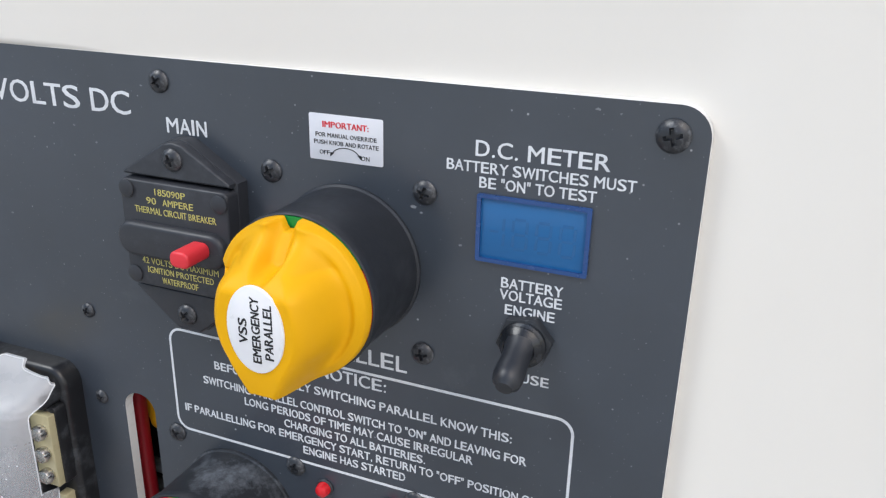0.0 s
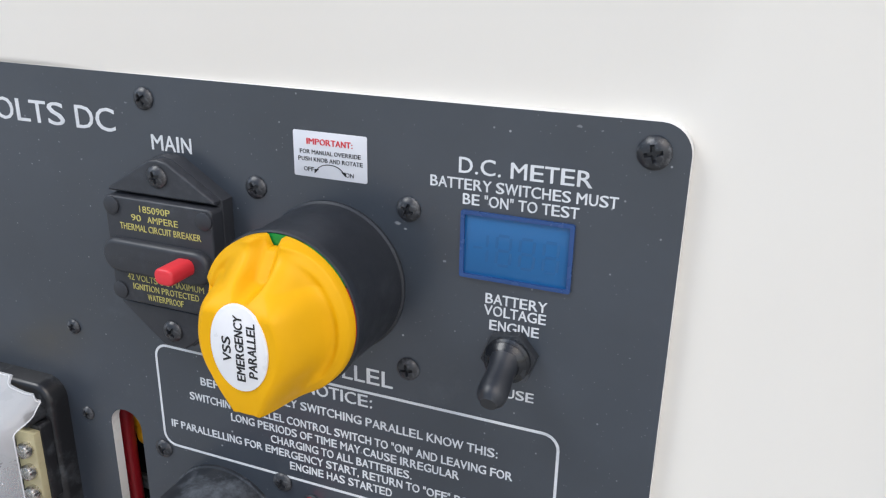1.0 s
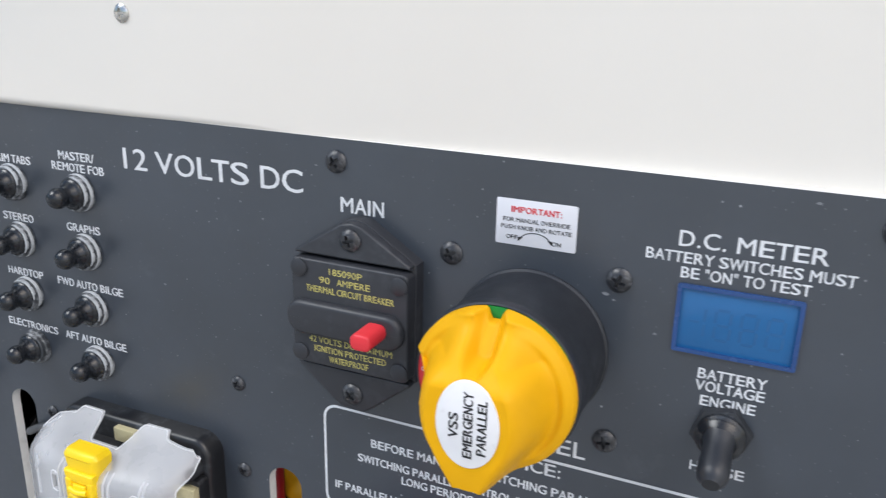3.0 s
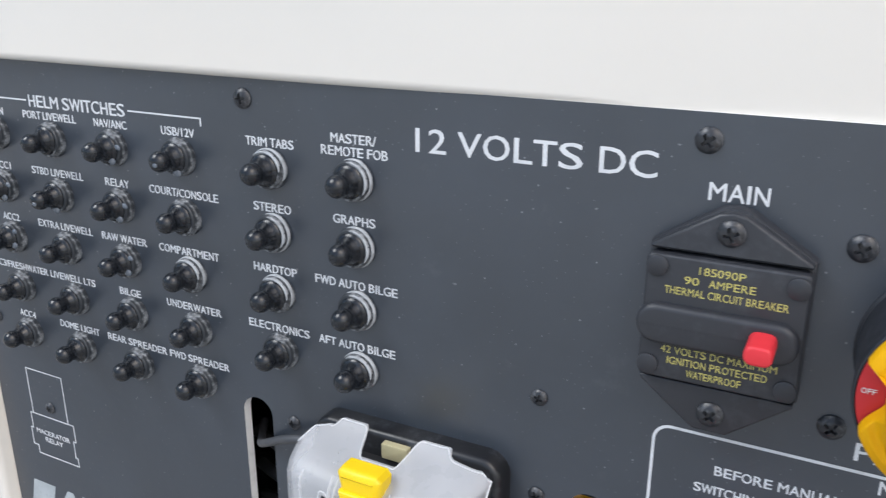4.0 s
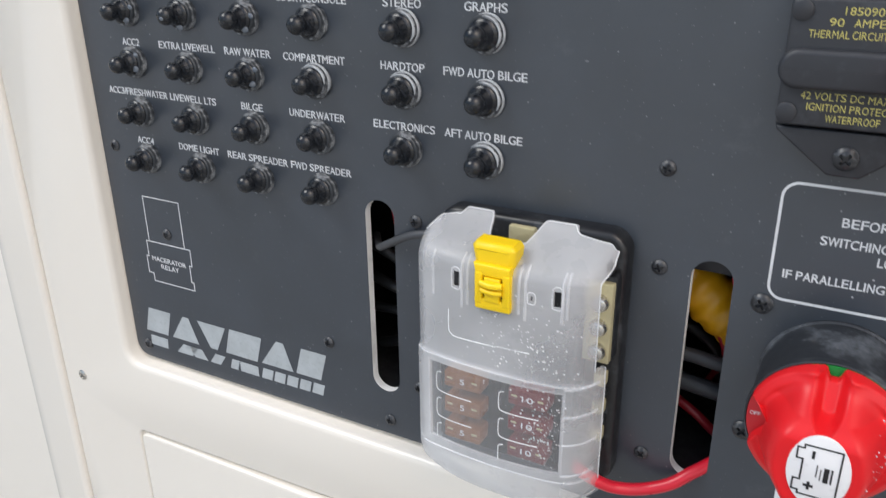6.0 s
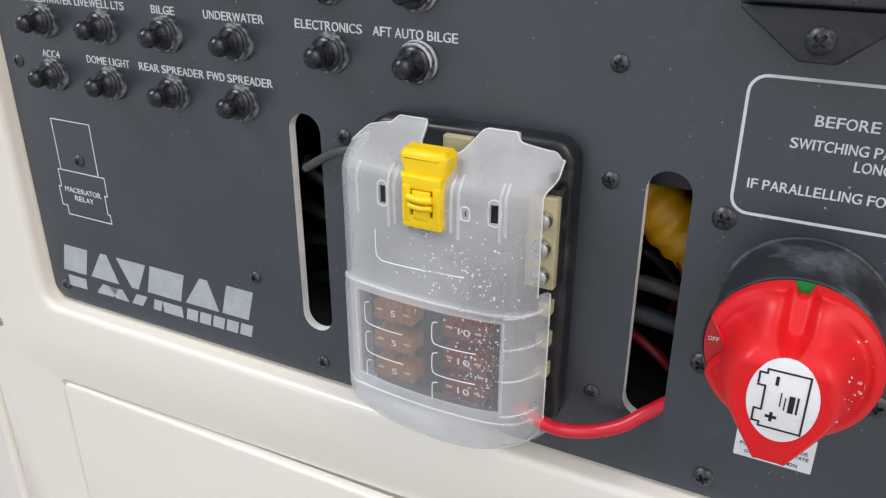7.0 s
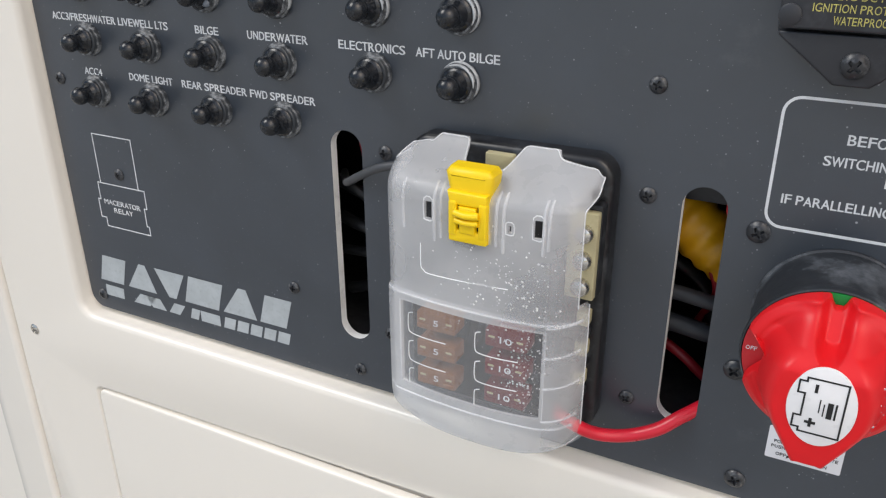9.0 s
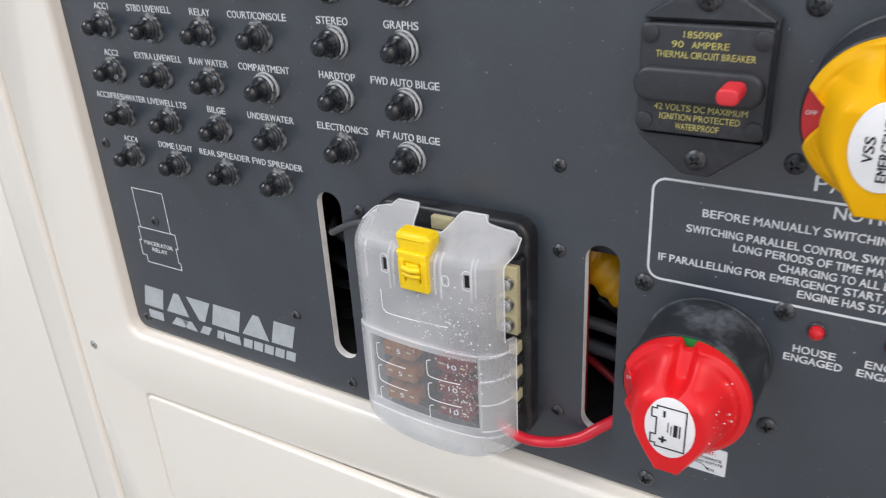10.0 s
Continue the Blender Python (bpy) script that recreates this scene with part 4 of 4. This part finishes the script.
def cover_shell():
    """The cover as a shell with slots, an open side at the terminals and a window's opening."""
    bm = bmesh.new()
    line_p = course(SECTION, 0.95)
    n = len(line_p)
    rows = [12.0 + 7.3 * k / 5 for k in range(5)] + [19.3 + 58.2 * k / 62 for k in range(63)] + [78.2, 78.7, 79.2] + [80.2 + 2.4 * k / 3 for k in range(4)] + [82.9]
    rows += [83.6 + 49.4 * k / 62 for k in range(63)]
    first = next(k for k, p in enumerate(line_p) if p[0] > 262)
    keep = next(k for k, p in enumerate(line_p) if p[0] > 271.3)

    def where(i, row, inner):
        e = 1.0 if row < 83 else (keep + (n - 1 - keep) * smooth(118.5, 127, row)) / (n - 1)
        p = i
        if i > first:
            p = first + (i - first) * (e * (n - 1) - first) / (n - 1 - first)
        k = min(int(p), n - 2)
        u = line_p[k][0] + (line_p[k + 1][0] - line_p[k][0]) * (p - k)
        d = line_p[k][1] + (line_p[k + 1][1] - line_p[k][1]) * (p - k)
        v = row
        if row < 45:
            v = 45 - (45 - row) * (45 - low_edge(u)) / 25.7
        if row > 117:
            v = 117 + (row - 117) * (roof_edge(u) - 117) / 16
        d = d * shrink(row if row < 45 else v) + 0.9 * smooth(79.2, 78.2, row)
        u += (u - 236) * 0.012 * smooth(79.2, 78.2, row)
        if inner:
            u, d = u - 1.3 * max(-1.0, min(1.0, (u - 236) / 37)) ** 5, d - 1.3
        return u, v, d

    def gone(u, v):
        if (abs(u - 219.1) < 1.25 or abs(u - 258.7) < 1.25) and 110 < v < 116.6:
            return True
        if abs(u - 249.3) < 0.9 and 110.4 < v < 113.4:
            return True
        return 207.8 < u < 262.4 and 40.4 < v < 75.6
    verts = {}

    def at(i, j, inner):
        if (i, j, inner) not in verts:
            verts[i, j, inner] = bm.verts.new(where(i, rows[j], inner))
        return verts[i, j, inner]
    there = {(i, j) for i in range(n - 1) for j in range(len(rows) - 1) if not gone((line_p[i][0] + line_p[i + 1][0]) / 2, (rows[j] + rows[j + 1]) / 2)}
    for i, j in sorted(there):
        bm.faces.new([at(a, b, False) for a, b in ((i, j), (i + 1, j), (i + 1, j + 1), (i, j + 1))])
        bm.faces.new([at(a, b, True) for a, b in ((i, j + 1), (i + 1, j + 1), (i + 1, j), (i, j))])
        for (di, dj), (p, q) in (((-1, 0), ((i, j + 1), (i, j))), ((1, 0), ((i + 1, j), (i + 1, j + 1))), ((0, -1), ((i, j), (i + 1, j))), ((0, 1), ((i + 1, j + 1), (i, j + 1)))):
            if (i + di, j + dj) not in there:
                bm.faces.new((at(*q, False), at(*p, False), at(*p, True), at(*q, True)))
    bmesh.ops.recalc_face_normals(bm, faces=bm.faces)
    top = [where(i, 133.0, False) for i in range(0, n, 2)] + [where(n - 1, r, False) for r in (131, 129, 127, 125, 123, 121, 119, 116, 110, 100, 90, 83.6)]
    side = [where(n - 1, r, False) for r in (82.9, 75, 65, 55, 45, 38, 32, 27, 23, 19.3)]
    low = [where(i, 19.3, False) for i in range(n - 1, 0, -3)]
    return bm, top, side, low


def fuse_block():
    ob = thing("fuse_block", spot(0, 0), "black blade-fuse block under a frosted clear cover with a yellow latch", "fuse block")
    plan = rounded(199.5, 24, 276.0, 131, 7, 5)
    plan = [(x, y + 3.0 * max(0.0, 1 - ((x - 240) / 38) ** 2) * (y > 100)) for x, y in plan]
    part("base", prism(plan, 0, 8.5, 2.5, None, 4), FUSEBLACK, ob, "dusty black plastic base")
    part("core", prism(rounded(205, 32, 263, 122, 3, 4), 8.5, 19.5, 1.5, None, 3), FUSEBLACK, ob)
    part("side_block", prism(rounded(258, 83.5, 274.8, 118, 1.5, 3), 8.5, 13.5, 0.8), FUSEBLACK, ob)
    part("side_block", prism(rounded(256, 118.3, 272.8, 124, 1.5, 3), 8.5, 17, 0.8), FUSEBLACK, ob)
    part("bus_bar", box(264.0, 84, 13.5, 274.2, 116, 16.5, 0.5), BRASS, ob, "pale metal terminal strip")
    for k in range(3):
        part("terminal_screw", lathe([(3.1, 16.5), (3.3, 18.2), (2.8, 19.6), (1.6, 20.3), (0, 20.4)], 24), STEEL, ob, "steel terminal screw", mm(270.0, 108.8 - 9.8 * k))
    part("bus_bar", box(231, 123.5, 8.5, 241.5, 129.5, 11.2, 0.5), BRASS, ob)
    for k in range(3):
        part("terminal_clip", box(268.0, 71.5 - 12.4 * k, 8.5, 272.4, 77 - 12.4 * k, 13, 0.6), BRASS, ob)
        part("side_block", box(260, 66.5 - 12.4 * k, 8.5, 272.8, 70.0 - 12.4 * k, 15, 0.6), FUSEBLACK, ob)
    for col, (u, mat, text) in enumerate(((219.6, TAN, "5"), (247.4, MAROON, "10"))):
        for k in range(3):
            v = 66.8 - 12.0 * k
            fu = part("fuse", prism(rounded(u - 8.0, v - 3.6, u + 8.0, v + 3.6, 0.8, 2), 19.5, 27.2, 0.6), mat, ob, "tan blade fuse" if col == 0 else "dark red blade fuse")
            write(text, u - (1.0 if col == 0 else 2.2), u + (1.0 if col == 0 else 2.4), v - 1.3, 2.6, fu, WHITE, "print", 27.22)
            for e in (-1, 1):
                x = u + e * 5.4
                part("contact", box(x - 1.2, v + 0.2, 27.0, x + 1.2, v + 1.0, 27.5, 0.15), BRASS, fu, "bare metal test point")
                part("shoulder", box(x - 2.3, v - 3.0, 26.6, x + 2.3, v - 1.2, 27.6, 0.3), mat, fu)
    bm, top, side, low = cover_shell()
    cov = part("cover", bm, COVER, ob, "frosted clear plastic cover wet with droplets", None, 50)
    cov.visible_shadow = False

    def moulding(name, pts, r, mat, label=""):
        p = part(name, tube(pts, r, 8, sub=3), mat, cov, label)
        p.visible_shadow = False
        return p

    bm = bmesh.new()
    grid = [[bm.verts.new((207.4 + 55.4 * i / 20, 40.0 + 36.0 * j / 2, face_out(207.4 + 55.4 * i / 20, 60) - 0.9)) for j in range(3)] for i in range(21)]
    for i in range(20):
        for j in range(2):
            bm.faces.new((grid[i][j], grid[i + 1][j], grid[i + 1][j + 1], grid[i][j + 1]))
    bmesh.ops.solidify(bm, geom=bm.faces[:], thickness=0.6)
    part("window", bm, CLEAR, cov, "clearer window over the fuses").visible_shadow = False
    # raised ribs beside the latch, and the guides in pairs
    for u, v0, v1 in ((208.8, 104.5, 122), (221.6, 102.4, 123), (224.0, 104.0, 123), (244.6, 105.0, 123), (247.2, 103, 123), (260.6, 104, 122.5), (262.2, 106, 122.5)):
        moulding("rib", [(u, v0 + (v1 - v0) * k / 6, face_out(u, v0 + (v1 - v0) * k / 6) + 0.2) for k in range(7)], 0.55, COVER)
    for x, w, v0, v1 in ((219.1, 1.7, 109.6, 117), (258.7, 1.7, 109.6, 117), (249.3, 1.3, 110.0, 113.9)):
        ring = [(x - w, v0), (x + w, v0), (x + w, v1), (x - w, v1), (x - w, v0)]
        moulding("slot_rim", [(a, b, face_out(a, b) + 0.0) for a, b in ring], 0.25, RIM)
    # bands that wrap round the corner beside the window
    for v in (77.4, 65.6, 53.2, 39.2):
        pts = [(u, v + 0.12 * (u - 262), face_out(u, v) + 0.2) for u in (263, 265.5, 268, 270, 271.6, 272.8)]
        moulding("rib", pts, 0.5, COVER)
    for u in (206.6, 263.2):
        moulding("window_edge", [(u, 40.2 + 35.8 * k / 4, face_out(u, 60) + 0.1) for k in range(5)], 0.3, COVER)
    moulding("seam", [(u, 78.6, face_out(u, 77) + 0.1) for u in np.linspace(200.5, 272, 18)], 0.5, COVER)
    moulding("seam", [(u, 36.2, face_out(u, 36) + 0.1) for u in np.linspace(200.5, 272, 18)], 0.5, COVER)
    for pts in ([(215.8, 100), (215.8, 91.5), (217, 89.8), (219.3, 88.9), (232, 89.2), (249.3, 89.9)],):
        moulding("moulded_line", [(u, v, face_out(u, v)) for u, v in pts], 0.22, FROST)
    for u in (209.9, 237.8):
        for k in range(3):
            v = 71.2 - 12.0 * k
            pts = [(u + 2, v), (u + 0.4, v - 0.6), (u, v - 2), (u, v - 7), (u + 1.5, v - 8.8), (u + 8, v - 9.2), (u + 16, v - 9.0)]
            moulding("moulded_line", [(a, b, face_out(a, 60) - 0.7) for a, b in (pts if k < 2 else pts[:4])], 0.2, FROST)
    moulding("rim", top, 0.24, RIM)
    moulding("rim", side, 0.24, RIM)
    moulding("rim", low, 0.22, COVER)
    # latch
    bm = prism([(227.4, 120.4), (241.8, 120.4), (242.4, 123), (243.0, 128.2), (241.6, 130.0), (227.0, 130.0), (225.6, 128.2), (226.6, 123)], 24, 32.2, 3.0, None, 6)
    la = part("latch", bm, LATCH, ob, "bright yellow plastic latch")
    part("latch_lip", prism([(228.0, 117.6), (241.8, 117.6), (241.9, 122.4), (227.2, 122.4)], 28, 33.6, 1.4, None, 4), LATCH, la)
    for u in (228.0, 238.9):
        part("latch_leg", box(u, 107, 30.5, u + 3.0, 119.4, 34.0, 0.7), LATCH, la)
    part("latch_foot", box(227.9, 104.6, 30, 242.0, 109.2, 33.6, 0.8), LATCH, la)
    part("latch_bar", tube([(230.6, 115.4, 34.2), (234.9, 115.1, 34.9), (239.2, 115.4, 34.2)], 1.25, 12), LATCH, la)
    part("latch_bar", tube([(230.8, 112.6, 34.0), (234.9, 112.4, 34.6), (239.0, 112.6, 34.0)], 1.05, 12), LATCH, la)
    part("latch_tongue", prism([(232.2, 108.2), (237.8, 108.2), (238.2, 117.6), (231.8, 117.6)], 31.5, 34.2, 0.7, None, 3), LATCH, la)
    # solid black sheet in place of the shade seen through the latch's openings
    part("latch_gap_shade", box(230.4, 109.0, 31.6, 239.6, 118.4, 32.2, 0.2), FUSEBLACK, la, "black sheet standing in for the shade in the latch's gaps")
    # droplets in one piece
    bm = bmesh.new()
    rnd = random.Random(11)
    for _ in range(1300):
        u, v = rnd.gauss(248, 11), rnd.gauss(91, 9)
        if rnd.random() < 0.42:
            u, v = rnd.gauss(256, 5), rnd.gauss(57, 10)
        if not (206 < u < 268 and 41 < v < 122) or 75 < v < 81:
            continue
        r = 0.08 + 0.42 * rnd.random() ** 5
        d = face_out(u, v) if v > 80 or u > 262 else face_out(u, 60) - 0.9
        lathe_at(bm, u, v, d - 0.03, r)
    tagged(part("droplet_spray", bm, DROP, cov, "small water droplets"), kind="stuff").visible_shadow = False
    return ob


def lathe_at(bm, u, v, d, r):
    """A small flattened drop."""
    rings = [[bm.verts.new((u + q * r * math.cos(k * math.pi / 4), v + q * r * math.sin(k * math.pi / 4), d + h * r)) for k in range(8)] for q, h in ((1, 0), (0.86, 0.4), (0.5, 0.72))]
    tip = bm.verts.new((u, v, d + 0.82 * r))
    for a, b in zip(rings, rings[1:]):
        for k in range(8):
            bm.faces.new((a[k], a[(k + 1) % 8], b[(k + 1) % 8], b[k]))
    for k in range(8):
        bm.faces.new((rings[-1][k], rings[-1][(k + 1) % 8], tip))


fuse_block()

# ---- cables in front of and behind the panel ----


def cable(name, pts, r, mat, label, ribs=0.0, pitch=3.0, sub=8):
    p0 = Vector(pts[0])
    bm = tube([Vector(p) - p0 for p in pts], r, 14, ribs, pitch, None, sub)
    ob = new(name, mesh_of(name, bm, mat, 60))
    ob.matrix_world = spot(*p0)
    return tagged(ob, label, "cable", "cables")


cable("red_cable", [(262, 34, 14), (271, 32.5, 17), (279, 28.0, 13), (289, 27.5, 8.5), (299, 31.5, 5.5), (306, 36.5, 1.5), (313, 40, -5), (322, 44, -14), (340, 50, -30)], 2.5, CABLE_R, "thick red battery cable from fuse block into a panel slot")
cable("grey_cable", [(206, 119, 8), (195, 117.5, 6), (184, 114.5, 5.5), (174, 109, 3), (166, 104, -1), (160, 101, -8), (150, 99, -22)], 1.7, CABLE_G, "thin grey cable from fuse block into a panel slot")
cable("yellow_cable", [(279, 112, -36), (291, 106, -28), (303, 97, -26), (315, 87, -30), (328, 76, -42)], 11, CABLE_Y, "thick corrugated yellow cable behind the panel slot", 0.9, 6.5, 24)
for pts, r, mat, lab in (([(285, 100, -22), (297, 97, -20), (305, 90, -20), (309, 78, -24), (306, 66, -32), (300, 50, -44)], 1.5, CABLE_D, "thin dark red cable behind a panel slot"),
                         ([(291, 140, -14), (290.5, 110, -13), (291, 70, -13), (290, 20, -16)], 3.4, CABLE_D, "dark red cable behind a panel slot"),
                         ([(317, 132, -8), (312.5, 121, -9), (311.8, 112, -12), (318, 96, -40)], 1.6, CABLE_R, "thin red cable behind a panel slot"),
                         ([(282, 76, -20), (297, 75.5, -20), (312, 73, -22), (330, 72, -28)], 2.9, CABLE_G, "grey sheathed cable behind a panel slot"),
                         ([(282, 62, -24), (297, 60.5, -24), (312, 58, -26), (330, 58, -30)], 3.6, CABLE_G, "grey sheathed cable behind a panel slot"),
                         ([(285, 52, -30), (300, 46, -26), (312, 36, -28), (325, 28, -40)], 2.0, CABLE_D, "thin dark red cable behind a panel slot"),
                         ([(292, 84, -30), (303, 74, -34), (307, 60, -36), (311, 45, -40)], 2.4, CABLE_K, "black cable behind a panel slot"),
                         ([(164, 135, -16), (166, 118, -14), (166.5, 100, -18), (160, 80, -30)], 2.4, CABLE_D, "dark red cable behind a panel slot"),
                         ([(150, 98, -16), (165, 92, -16), (178, 80, -22)], 2.6, CABLE_K, "black cable behind a panel slot"),
                         ([(150, 80, -18), (165, 78, -15), (180, 74, -22)], 2.6, CABLE_K, "black cable behind a panel slot"),
                         ([(150, 64, -18), (165, 66, -16), (180, 66, -20)], 2.2, CABLE_K, "black cable behind a panel slot"),
                         ([(152, 44, -20), (165, 50, -18), (180, 60, -22)], 2.6, CABLE_K, "black cable behind a panel slot")):
    cable("cable", pts, r, mat, lab)
bar = thing("terminal_bar", spot(304, 122, -15), "black moulded bar behind a panel slot", "bar")
part("bar", box(-30, -7, -8, 30, 8, 4, 2.5), BLACK, bar)
